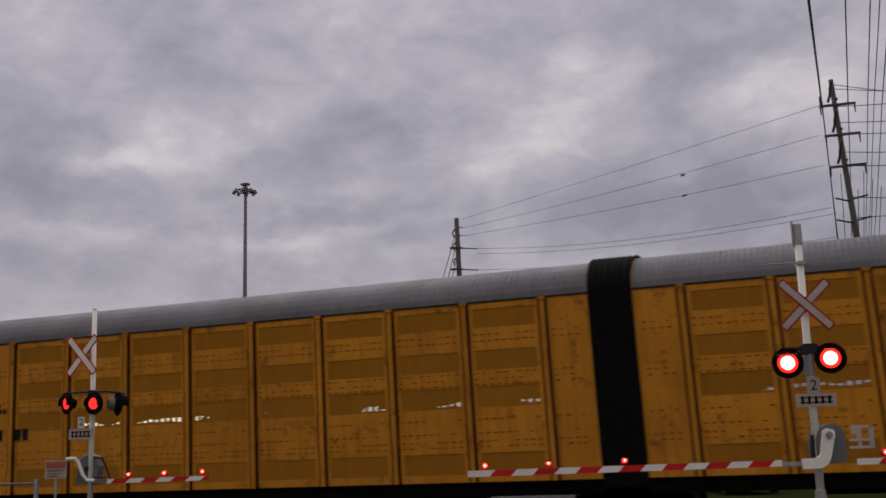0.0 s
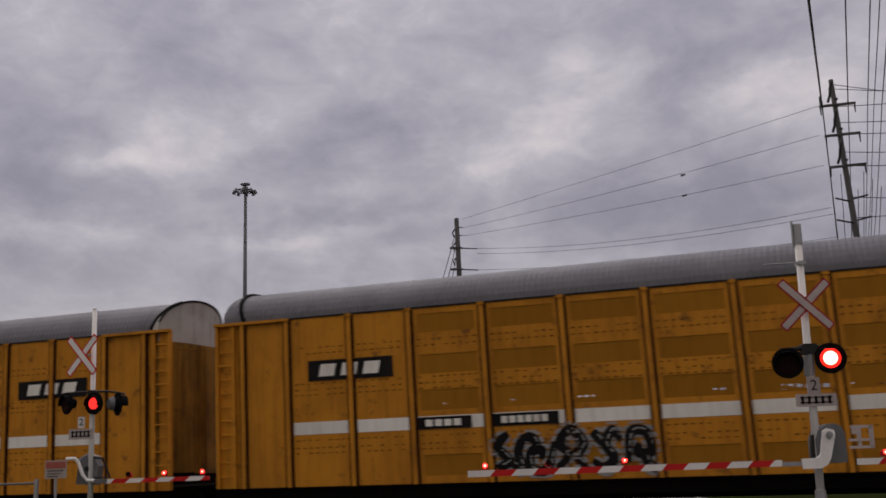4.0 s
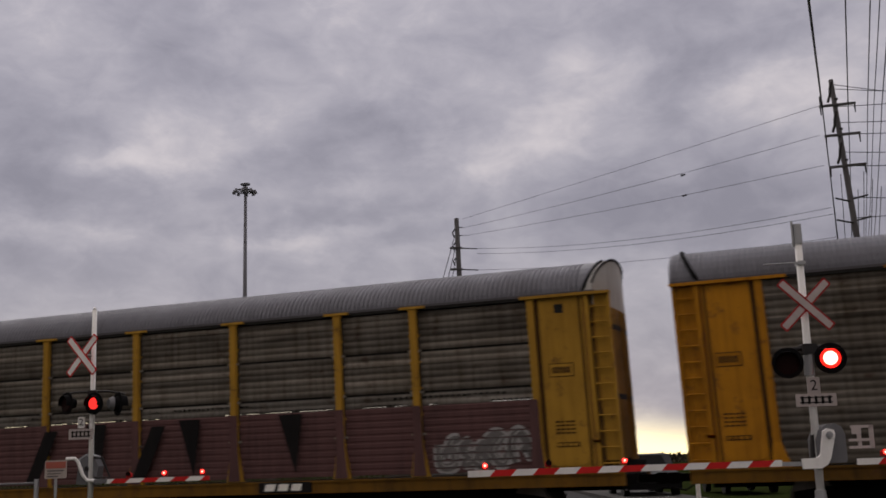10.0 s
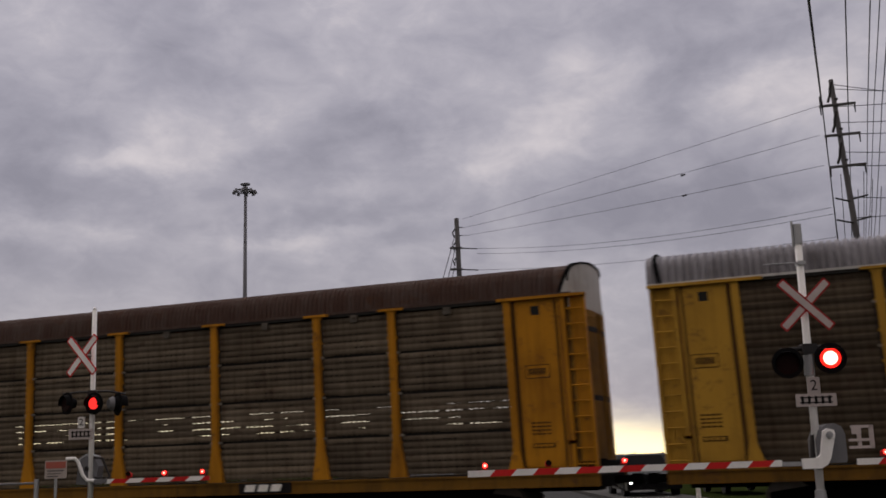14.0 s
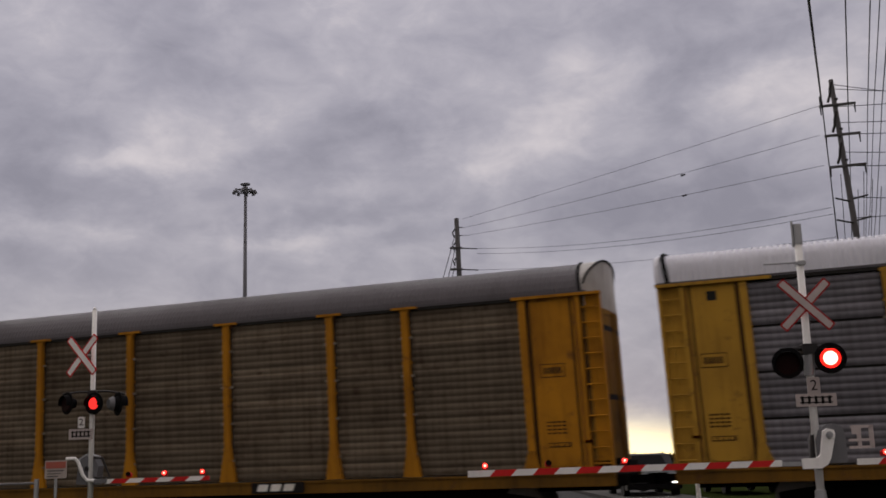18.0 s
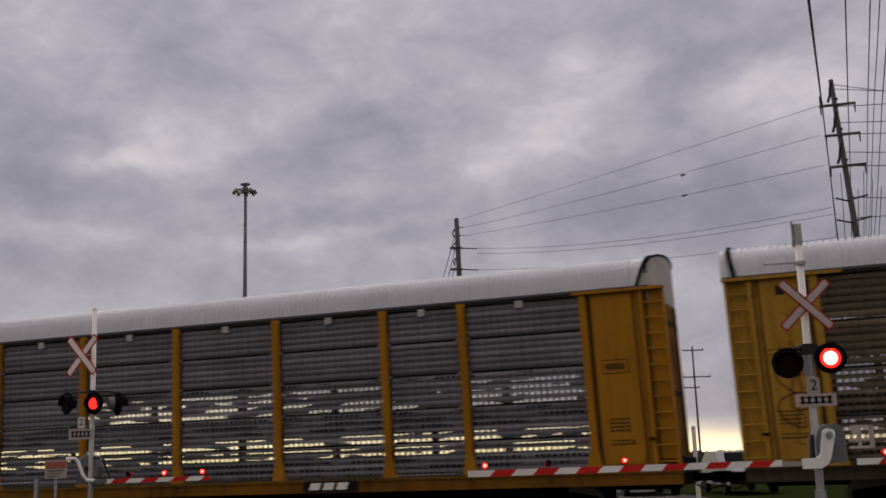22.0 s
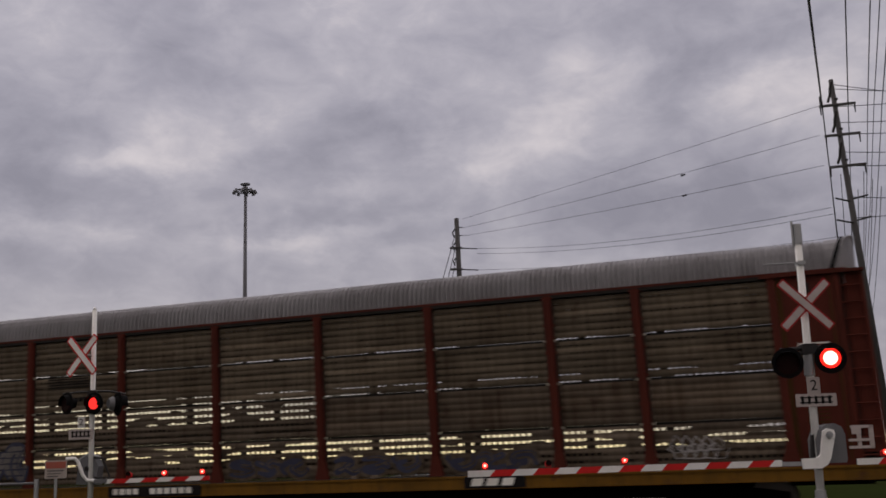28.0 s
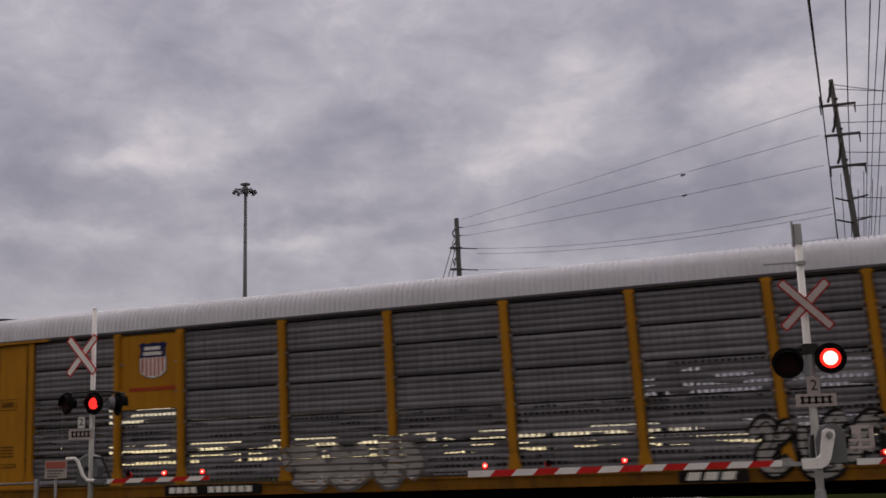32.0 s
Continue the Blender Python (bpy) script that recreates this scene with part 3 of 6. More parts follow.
def arm_lamp(parent, x, z, phase=None, y=-0.09):
    """Small lamp on a gate arm; phase: when it flashes, or None for the steady lamp at the tip."""
    lamp = part("arm_lamp", Shape().box(x - 0.05, x + 0.05, y, y + 0.09, z - 0.07, z + 0.02, 0.015).tube((x, y - 0.03, z), (x, y + 0.06, z), 0.045, 0.045, 12), red_reflective, parent, "small red lamp on the gate arm")
    part("lens", Shape().prism(disc(x, z, 0.042, 14), y - 0.037, y - 0.031), red_small, lamp)
    # small pale disc for the glare on the gate lamp
    part("bulb", Shape().prism(disc(x, z, 0.018, 12), y - 0.042, y - 0.037), red_core, lamp)
    if phase is not None:
        # added flap covers the always glowing lens between flashes
        at = (x, y - 0.046, z + 0.036)
        flap = part("shutter_flap", Shape().prism(disc(0, -0.036, 0.050, 14), -0.003, 0.0), lens_dark, lamp, "", at)
        FLAPS.append((flap, at, phase))


def right_signal():
    sig = root("crossing_signal", pose(-0.534, 19.10, 0, 0, 0, SKEW), "white crossing signal mast with red lamps and lowered gate", "crossing signal", "crossing signals")
    part("foundation", Shape().box(-0.35, 0.35, -0.35, 0.35, -0.05, 0.35, 0.03), concrete, sig)
    part("mast", Shape().tube((0, 0, 0.35), (0.05, 0, 4.95), 0.068, 0.062, 18), white_enamel, sig, smooth=True)
    part("mast_base", Shape().tube((0, 0, 0.30), (0, 0, 0.72), 0.11, 0.09, 18), galvanised, sig)
    part("mast_cap", Shape().tube((0.055, 0, 4.90), (0.06, 0, 5.26), 0.075, 0.07, 14).tube((-0.035, 0, 4.86), (-0.03, 0, 5.32), 0.022, 0.022, 8), galvanised, sig)
    part("side_rod", Shape().tube((0.05, -0.02, 4.58), (-0.60, -0.02, 4.56), 0.016, 0.012, 8).box(-0.02, 0.12, -0.09, 0.09, 4.53, 4.60, 0.01), galvanised, sig)
    crossbuck(sig, 0.032, 3.828, 0.415, 0.405, -0.11, 0.0, dull_shaded_white, dull_shaded_red)
    part("crossarm", Shape().tube((-0.45, -0.02, 3.07), (0.50, -0.02, 3.11), 0.035, 0.035, 12).box(-0.09, 0.17, -0.10, 0.10, 2.98, 3.16, 0.02), dark_iron, sig)
    part("junction_box", Shape().tube((0.02, 0, 2.62), (0.03, 0, 2.98), 0.09, 0.09, 14), galvanised, sig)
    signal_lamp(sig, -0.385, 2.835, -17, 0.262, phase=0.5)
    signal_lamp(sig, 0.345, 2.895, -17, 0.262, phase=0.0)
    number_plate_two(sig, 0.035, 2.445, 0.215, 0.29, -0.10)
    track_plate(sig, -0.29, 0.40, 2.10, 2.31, -0.10)
    box = Shape().prism([(0.0, 1.16), (0.45, 1.16), (0.47, 1.22), (0.47, 1.62), (0.42, 1.75), (0.30, 1.81), (0.16, 1.79), (0.04, 1.70), (-0.02, 1.55), (-0.02, 1.22)], -0.12, 0.32)
    part("gate_mechanism", box, grey_box, sig, "grey painted gate machine housing")
    part("housing_shadow_plate", Shape().prism([(-0.10, 1.16), (0.0, 1.10), (0.10, 1.2), (0.05, 1.72), (-0.06, 1.62)], -0.05, 0.05), dark_iron, sig)
    elbow = Shape().prism([(0.08, 1.69), (0.15, 1.73), (0.26, 1.70), (0.28, 1.63), (0.17, 1.24), (0.10, 1.13), (0.0, 1.08), (-0.30, 1.075), (-0.31, 1.245), (-0.06, 1.25), (0.01, 1.31)], -0.20, -0.13)
    part("arm_bracket", elbow, white_enamel, sig, "white cranked arm bracket")
    part("pivot_bolt", Shape().tube((0.17, -0.24, 1.62), (0.17, -0.19, 1.62), 0.055, 0.055, 16).tube((0.17, -0.26, 1.62), (0.17, -0.23, 1.62), 0.03, 0.03, 6), galvanised, sig)
    part("arm_adapter", Shape().box(-0.62, -0.28, -0.14, -0.08, 1.13, 1.20, 0.01), galvanised, sig)
    striped_arm(sig, -0.62, -5.86, 1.182, 0.7165, tall=0.105, first_red=0.574)
    arm_lamp(sig, -3.24, 1.32, 0.0)
    arm_lamp(sig, -5.57, 1.31)
    arm_lamp(sig, -4.51, 1.32, 0.5)
    frame_ = Shape()
    for z in (1.38, 1.50, 1.72):
        frame_.box(0.55 if z < 1.6 else 0.60, 0.97, -0.06, -0.02, z, z + 0.045)
    frame_.box(0.90, 0.97, -0.06, -0.02, 1.38, 1.765).box(0.70, 0.76, -0.05, -0.01, 1.42, 1.74).box(0.60, 0.76, -0.065, -0.06, 1.62, 1.74)
    part("counterweight_bracket", frame_, dull_shaded_white, sig, "pale steel counterweight bracket")
    striped_arm(sig, 0.63, 2.75, 1.165, 0.7165, tall=0.105, first_red=0.55)
    arm_lamp(sig, 1.11, 1.31)
    return sig


def left_signal():
    sig = root("crossing_signal", pose(-14.413, 17.924, 0, 0, 0, SKEW), "white crossing signal mast with angled lamps, short gate", "crossing signal", "crossing signals")
    part("foundation", Shape().box(-0.35, 0.35, -0.35, 0.35, -0.05, 0.35, 0.03), concrete, sig)
    part("mast", Shape().tube((0, 0, 0.35), (-0.03, 0, 4.74), 0.056, 0.048, 18).tube((-0.03, 0, 4.74), (-0.03, 0, 4.80), 0.048, 0.02, 18), white_enamel, sig, smooth=True)
    crossbuck(sig, -0.21, 3.785, 0.375, 0.375, -0.16, -27)
    part("board_arm", Shape().tube((-0.02, 0, 3.80), (-0.20, -0.12, 3.80), 0.02, 0.02, 8), galvanised, sig)
    part("crossarm", Shape().path([(-0.62, -0.05, 3.02), (-0.3, -0.02, 3.05), (0.3, -0.02, 3.05), (0.66, -0.05, 2.98)], 0.022, 8).box(-0.10, 0.08, -0.09, 0.09, 2.95, 3.08, 0.02), dark_iron, sig)
    signal_lamp(sig, -0.47, 2.82, -42, 0.225, phase=0.5, shine=red_side)
    signal_lamp(sig, 0.075, 2.80, -22, 0.225, phase=0.0, shine=red_side)
    back = signal_lamp(sig, 0.50, 2.79, 128, 0.245, y=-0.02)
    part("lamp_back", Shape().tube((0, 0.10, 0), (0, 0.19, 0), 0.15, 0.10, 18), grey_box, back, "grey rear of a lamp")
    number_plate_two(sig, -0.20, 2.43, 0.14, 0.23, -0.10, white_enamel)
    track_plate(sig, -0.45, 0.04, 2.09, 2.30, -0.10)
    part("gate_mechanism", Shape().prism([(-0.30, 1.20), (0.10, 1.18), (0.14, 1.55), (0.06, 1.72), (-0.10, 1.76), (-0.25, 1.66)], -0.02, 0.35), grey_box, sig, "grey painted gate machine housing")
    part("housing_lid", Shape().prism([(-0.27, 1.66), (-0.10, 1.77), (0.07, 1.73), (0.07, 1.755), (-0.10, 1.80), (-0.29, 1.68)], -0.03, 0.36), galvanised, sig)
    part("housing_bolt", Shape().tube((-0.08, -0.05, 1.50), (-0.08, -0.01, 1.50), 0.05, 0.05, 12), dark_iron, sig)
    plate = part("warning_sign", Shape().box(-0.87, -0.43, -0.20, -0.19, 1.33, 1.69, 0.015), faded_sign, sig, "white notice with a red heading")
    part("red_heading", Shape().box(-0.85, -0.45, -0.207, -0.200, 1.53, 1.66), faded_red, plate)
    for i, z in enumerate((1.47, 1.41, 1.36)):
        part("notice_line", Shape().box(-0.82, -0.49 - 0.05 * i, -0.206, -0.200, z, z + 0.025), spray_grey, plate)
    part("sign_post", Shape().tube((-0.65, -0.17, -0.05), (-0.65, -0.17, 1.66), 0.028, 0.028, 10), galvanised, sig)
    part("weight_arm", Shape().path([(-0.48, -0.1, 1.71), (-0.30, -0.1, 1.71), (-0.24, -0.1, 1.65), (-0.13, -0.1, 1.37), (-0.04, -0.1, 1.27), (0.14, -0.1, 1.26)], 0.036, 10), white_enamel, sig, "white cranked counterweight arm")
    part("weight_brace", Shape().path([(0.06, -0.06, 1.72), (0.24, -0.06, 1.70), (0.40, -0.06, 1.32), (0.08, -0.06, 1.32)], 0.024, 8), dark_iron, sig)
    part("arm_bracket", Shape().box(0.10, 0.36, -0.14, -0.08, 1.21, 1.29, 0.02), grey_box, sig)
    striped_arm(sig, 0.32, 2.42, 1.24, 0.605, tall=0.088, first_red=0.24)
    arm_lamp(sig, 1.51, 1.37, 0.0)
    arm_lamp(sig, 2.28, 1.37)
    arm_lamp(sig, 0.79, 1.37, 0.5)
    return sig


right_signal()
left_signal()


def marker_post():
    p = root("marker_post", pose(-4.12, 31.1, 0, 0, 0, SKEW), "slim white post on the far side of the tracks", "post")
    part("shaft", Shape().tube((0, 0, -0.05), (0, 0, 2.1), 0.065, 0.06, 14), white_enamel, p)
    part("cap", Shape().tube((0, 0, 2.1), (0, 0, 2.16), 0.075, 0.03, 14), galvanised, p)


marker_post()


def pipe_fence():
    f = root("pipe_fence", pose(-14.413, 17.924, 0, 0, 0, SKEW), "low galvanised pipe fence beside the footway", "fence")
    for x in (-1.10, -3.1, -5.1, -7.1):
        part("post", Shape().tube((x, 0, -0.05), (x, 0, 1.33), 0.045, 0.045, 12), galvanised, f)
    for z in (0.65, 1.25):
        part("pipe_rail", Shape().tube((-7.1, 0, z), (-1.10, 0, z), 0.024, 0.024, 10), grey_box, f)


pipe_fence()


# ------------------------------------------------ poles, wires, light tower
def utility_pole():
    p = root("utility_pole", pose(1.585, 63.43, 0, 0, 0, SKEW), "tall dark wooden utility pole with three crossarms", "utility pole", "utility poles")
    base, top = Vector((0.68, 0, -0.1)), Vector((-0.50, 0, 22.55))
    part("shaft", Shape().tube(base, top, 0.24, 0.135, 14), wood_pole, p, smooth=True)
    at = lambda z: base.lerp(top, (z + 0.1) / 22.65)
    for z, a, b in ((21.0, -1.40, 0.73), (19.18, -1.26, 0.82), (17.3, -1.20, 0.94)):
        arm = part("crossarm", Shape().box(a, b, -0.20, -0.08, z - 0.07, z + 0.07, 0.02), wood_pole, p, at=(0, 0, 0), turn=pose(0, 0, 0, 0, 0, 0))
        arm.matrix_basis = pose(0, 0, z) @ pose(0, 0, 0, 0, -4.2, 0) @ pose(0, 0, -z)
        for x in (a + 0.06, b - 0.06):
            part("insulator", Shape().tube((x, -0.14, z - 0.06), (x - 0.03, -0.14, z - 0.55), 0.055, 0.03, 8), dark_iron, arm)
        c = at(z + 0.9)
        part("jumper_loop", Shape().path([(c.x - 0.10, -0.2, z + 1.35), (c.x - 0.22, -0.2, z + 0.95), (c.x - 0.26, -0.2, z + 0.55), (c.x - 0.42, -0.2, z + 0.12)], 0.075, 6), dark_iron, p)
        part("spacer", Shape().box(c.x + 0.02, c.x + 0.20, -0.16, -0.02, z + 0.28, z + 0.40), dark_iron, p)
    for z, a, b in ((15.42, -1.01, 0.85), (14.15, -1.08, 0.94)):
        x = at(z).x
        part("short_arm", Shape().path([(a, -0.1, z - 0.02), (x, -0.1, z - 0.25)], 0.05, 6).path([(x, -0.1, z - 0.12), (b, -0.1, z + 0.12)], 0.05, 6), dark_iron, p)
    part("transformer_head", Shape().tube((-1.26, -0.14, 21.05), (-1.28, -0.14, 21.5), 0.10, 0.08, 10), dark_iron, p)


def far_pole():
    p = root("utility_pole", pose(-29.63, 83.52, 0, 0, 0, SKEW), "grey wooden utility pole held by guy wires", "utility pole", "utility poles")
    part("shaft", Shape().tube((0.25, 0, -0.1), (-0.03, 0, 21.85), 0.27, 0.20, 14), wood_pole, p, smooth=True)
    for z in (21.0, 20.3):
        part("bracket", Shape().tube((0, -0.1, z), (0.45, -0.1, z + 0.05), 0.05, 0.04, 8), dark_iron, p)
    for z in (19.2, 17.35):
        part("crossarm", Shape().box(-0.70, 0.35, -0.25, -0.10, z - 0.05, z + 0.12, 0.02), wood_pole, p)
        part("insulator", Shape().tube((0.3, -0.2, z), (1.68, -0.2, z - 0.10), 0.055, 0.045, 8), dark_iron, p)
    for z in (20.9, 19.7, 18.4):
        part("insulator", Shape().path([(-0.2, -0.2, z), (-0.42, -0.2, z - 0.3), (-0.30, -0.2, z - 0.7)], 0.06, 6), dark_iron, p)
    for i, z in enumerate((20.9, 19.9, 19.0)):
        part("guy_wire", Shape().tube((-0.05, 0, z), (-6.6 + 1.1 * i, 1.0, -0.05), 0.03, 0.03, 6), wire_black, p)


def wire(a, b, sag, r=0.022, name="overhead_wire", label="thin black overhead wire between poles"):
    a, b = Vector(a), Vector(b)
    pts = []
    for i in range(17):
        u = i / 16
        q = a.lerp(b, u)
        q.z -= sag * 4 * u * (1 - u)
        pts.append(q)
    thing(name, Shape().path(pts, r, 5), wire_black, Matrix(), label, "wire", "overhead wires")


def make_wires():
    spans = [((-29.13, 83.5, 21.75), (0.28, 63.4, 21.12), 0.05), ((-29.16, 83.5, 20.96), (0.17, 63.4, 19.34), 0.2), ((-29.19, 83.5, 20.27), (0.23, 63.4, 17.51), 0.2),
             ((-27.9, 83.5, 19.05), (0.35, 63.4, 14.97), 0.65), ((-27.9, 83.5, 18.6), (0.62, 63.4, 14.6), 0.6), ((-27.9, 83.5, 17.2), (0.48, 63.4, 13.22), 0.4)]
    for a, b, sag in spans:
        wire(a, b, sag, 0.014)
    for x, z in ((-8.42, 18.0), (-8.42, 16.62)):
        thing("wire_spacer", Shape().tube((x - 0.16, 68.5, z + 1.28), (x - 0.02 + 0.16, 68.4, z + 1.30), 0.07, 0.05, 8), dark_iron, Matrix(), "small dark spacer on an overhead wire", "spacer", "wire spacers")
    # wires that run along the street line, over the crossing
    for x, z, r, lean in ((-0.26, 20.75, 0.045, 0.012), (-0.12, 20.55, 0.03, 0.010), (1.52, 20.8, 0.032, 0.006), (2.45, 20.8, 0.028, 0.008), (2.98, 20.8, 0.024, 0.005), (3.35, 20.8, 0.030, 0.006)):
        wire((x - 90 * lean * 0.4, -25, z), (x + lean * 63, 63, z), 0.35, r, "street_wire", "black cable strung along the street")
        wire((x + lean * 63, 63, z), (x + lean * 140 - 0.1, 140, z - 0.5), 0.9, r * 0.9, "street_wire", "black cable strung along the street")
    for i in range(6):
        x = 1.1 + 0.42 * i
        wire((x, 64, 17.0 - 0.5 * (i % 3)), (x + 0.5, 140, 16.5 - 0.5 * (i % 3)), 1.0, 0.022, "street_wire", "black cable strung along the street")
    # crossing wires towards the side street
    ends = ((22.4, 21.5), (22.1, 21.57), (20.98, 20.89), (20.0, 19.82), (19.3, 19.09), (18.2, 17.93), (17.35, 17.17), (15.5, 15.21), (14.25, 14.36))
    for i, (za, zb) in enumerate(ends):
        wire((1.0 + 0.06 * i, 63.5, za), (14.6, 66.5, zb * 1.04 + (zb - za) * 2.6), 0.25, 0.022)


def light_tower():
    t = root("light_tower", pose(-55.75, 92.0, 0), "tall grey steel mast with a ring of floodlights", "light mast")
    part("mast", Shape().tube((0, 0, -0.1), (0.1, 0, 29.6), 0.30, 0.15, 16), tower_steel, t, smooth=True)
    ring = [(0.95 * math.cos(2 * math.pi * i / 20), 0.95 * math.sin(2 * math.pi * i / 20), 29.45) for i in range(21)]
    part("ring", Shape().path(ring, 0.06, 6), tower_steel, t)
    part("hub", Shape().tube((0.1, 0, 29.2), (0.1, 0, 29.9), 0.30, 0.24, 14), tower_steel, t)
    part("winch_head", Shape().box(-0.38, 0.52, -0.25, 0.25, 30.06, 30.28, 0.08).tube((0.1, 0, 29.8), (0.1, 0, 30.2), 0.1, 0.1, 8), tower_steel, t)
    for i in range(8):
        a = 2 * math.pi * (i + 0.5) / 8
        c, s = math.cos(a), math.sin(a)
        spoke = part("spoke", Shape().tube((0.1, 0, 29.45), (0.95 * c, 0.95 * s, 29.45), 0.04, 0.04, 6), tower_steel, t)
        part("floodlight", Shape().tube((1.05 * c, 1.05 * s, 29.56), (1.12 * c, 1.12 * s, 29.18), 0.11, 0.21, 12), tower_steel, spoke)


def distant_pole():
    p = root("utility_pole", pose(-19.7, 154.2, 0, 0, 0, SKEW), "distant slim utility pole with three crossarms", "utility pole", "utility poles")
    part("shaft", Shape().tube((0, 0, -0.1), (0, 0, 16.4), 0.17, 0.11, 10), wood_pole, p)
    for z, a, b in ((15.8, -1.5, 1.5), (12.0, -1.6, 2.3), (10.5, -1.6, 0.6)):
        arm = part("crossarm", Shape().box(a, b, -0.22, -0.10, z - 0.08, z + 0.08), wood_pole, p)
        for x in (a + 0.1, b - 0.1):
            part("insulator", Shape().tube((x, -0.16, z + 0.08), (x, -0.16, z + 0.34), 0.06, 0.04, 8), dark_iron, arm)


utility_pole()
far_pole()
distant_pole()
make_wires()
light_tower()


# ------------------------------------------- beyond the tracks
def waiting_car(m, material, label):
    car = root("waiting_car", m, label, "car", "cars waiting beyond the tracks")
    prof = [(-2.2, 0.32), (2.2, 0.32), (2.25, 0.55), (2.15, 0.78), (1.2, 0.92), (0.55, 1.40), (-0.9, 1.44), (-1.7, 1.02), (-2.2, 0.95)]
    part("body", Shape().prism([(-y, z) for y, z in prof], -0.86, 0.86, "x"), material, car)
    part("windscreen", Shape().sheet([[(-0.68, -1.16, 0.95), (0.68, -1.16, 0.95)], [(-0.58, -0.58, 1.38), (0.58, -0.58, 1.38)]]), lamp_black, car)
    part("bumper", Shape().box(-0.84, 0.84, -2.30, -2.18, 0.34, 0.52, 0.04), lamp_black, car)
    for x in (-0.66, 0.66):
        part("headlamp", Shape().tube((x, -2.27, 0.56), (x, -2.10, 0.56), 0.12, 0.13, 14), head_lit, car, "lit headlamp")
    for x in (-0.80, 0.80):
        for y in (-1.4, 1.35):
            part("wheel", Shape().tube((x - 0.09, y, 0.32), (x + 0.09, y, 0.32), 0.32, 0.32, 18), rubber, car)


car_paint = surface("dark_grey_car_paint", (0.022, 0.022, 0.024), (0.015, 0.015, 0.015), 0.2, 0.5, 0.1)
car_paint_pale = surface("silver_car_paint", (0.30, 0.30, 0.31), (0.18, 0.18, 0.18), 0.2, 0.35, 0.4)
waiting_car(pose(-6.6, 36.1, 0, 0, 0, SKEW), car_paint, "dark grey car waiting with lit headlamps on the road")
waiting_car(pose(-3.79, 39.2, 0, 0, 0, SKEW), car_paint_pale, "silver car waiting with lit headlamps on the road")


def leaf_clumps(rng, shape, centre, spread, count, size):
    for _ in range(count):
        c = Vector(centre) + Vector((rng.gauss(0, spread[0]), rng.gauss(0, spread[1]), min(abs(rng.gauss(0, spread[2])), 1.7 * spread[2])))
        for _ in range(3):
            a, b = Vector([rng.uniform(-1, 1) for _ in range(3)]), Vector([rng.uniform(-1, 1) for _ in range(3)])
            o = len(shape.v)
            k = size * rng.uniform(0.5, 1.2)
            shape.v += [tuple(c + a * k), tuple(c + b * k), tuple(c - a * k * 0.8), tuple(c - b * k * 0.7)]
            shape.f.append((o, o + 1, o + 2, o + 3))


def far_thicket():
    rng = random.Random(8)
    s = Shape()
    for i in range(240):
        a = radians(-62 + 84 * i / 240 + rng.uniform(-0.2, 0.2))
        d = rng.uniform(165, 215)
        leaf_clumps(rng, s, (d * math.sin(a), d * math.cos(a), 0.0), (1.6, 1.6, rng.choice((0.6, 0.7, 0.85))), 34, 0.5)
    ob = thing("far_thicket", s, leaf_dark, Matrix(), "low dark line of bushes along the horizon", "bushes", kind="stuff")


far_thicket()


def gull():
    """A small bird that crosses the sky; each wing is hinged at the shoulder."""
    b = root("gull", pose(-107, 90, 45), "small dark gull flying across the cloudy sky", "bird")
    body = Shape()
    rings = [(-0.26, 0.012), (-0.16, 0.045), (0.0, 0.075), (0.14, 0.065), (0.22, 0.04), (0.28, 0.012)]
    for (x0, r0), (x1, r1) in zip(rings, rings[1:]):
        body.tube((x0, 0, 0), (x1, 0, 0), r0, r1, 8)
    body.prism([(-0.40, -0.05), (-0.22, -0.02), (-0.22, 0.02), (-0.40, 0.05)], -0.008, 0.008, "z")
    part("body", body, gull_grey, b)
    wings = []
    for side in (1, -1):
        w = Shape().prism([(0.12, 0.0), (0.15, 0.22 * side), (0.02, 0.62 * side), (-0.05, 0.60 * side), (-0.02, 0.25 * side), (-0.08, 0.0)], -0.008, 0.012, "z")
        wings.append((part("wing", w, gull_grey, b, "", (0, 0.04 * side, 0.02)), side))
    return b, wings


gull_grey = surface("grey_feathers", (0.14, 0.135, 0.13), (0.07, 0.07, 0.07), 0.3, 0.8)
GULL = gull()


# ------------------------------------------------------------------- train
POSTS = (1.85, 4.55, 6.45, 9.35, 12.15, 15.0, 17.85, 20.7, 22.65, 25.4)
LONG, EAVE, INSET = 27.25, 4.90, 0.24
ARCH = [(1.5 - 1.5 * math.cos(math.pi * i / 16), 4.94 + 0.87 * max(0.0, 1 - math.cos(math.pi * i / 16) ** 2) ** 0.55) for i in range(17)]


# ribbed roofs have steep sides and a nearly flat top
SHOULDER = [(0.0, 4.94), (0.02, 5.20), (0.06, 5.38), (0.14, 5.51), (0.28, 5.60), (0.55, 5.665), (1.0, 5.715), (1.5, 5.73)]
SQUARE = SHOULDER + [(3.0 - y, z) for y, z in reversed(SHOULDER[:-1])]


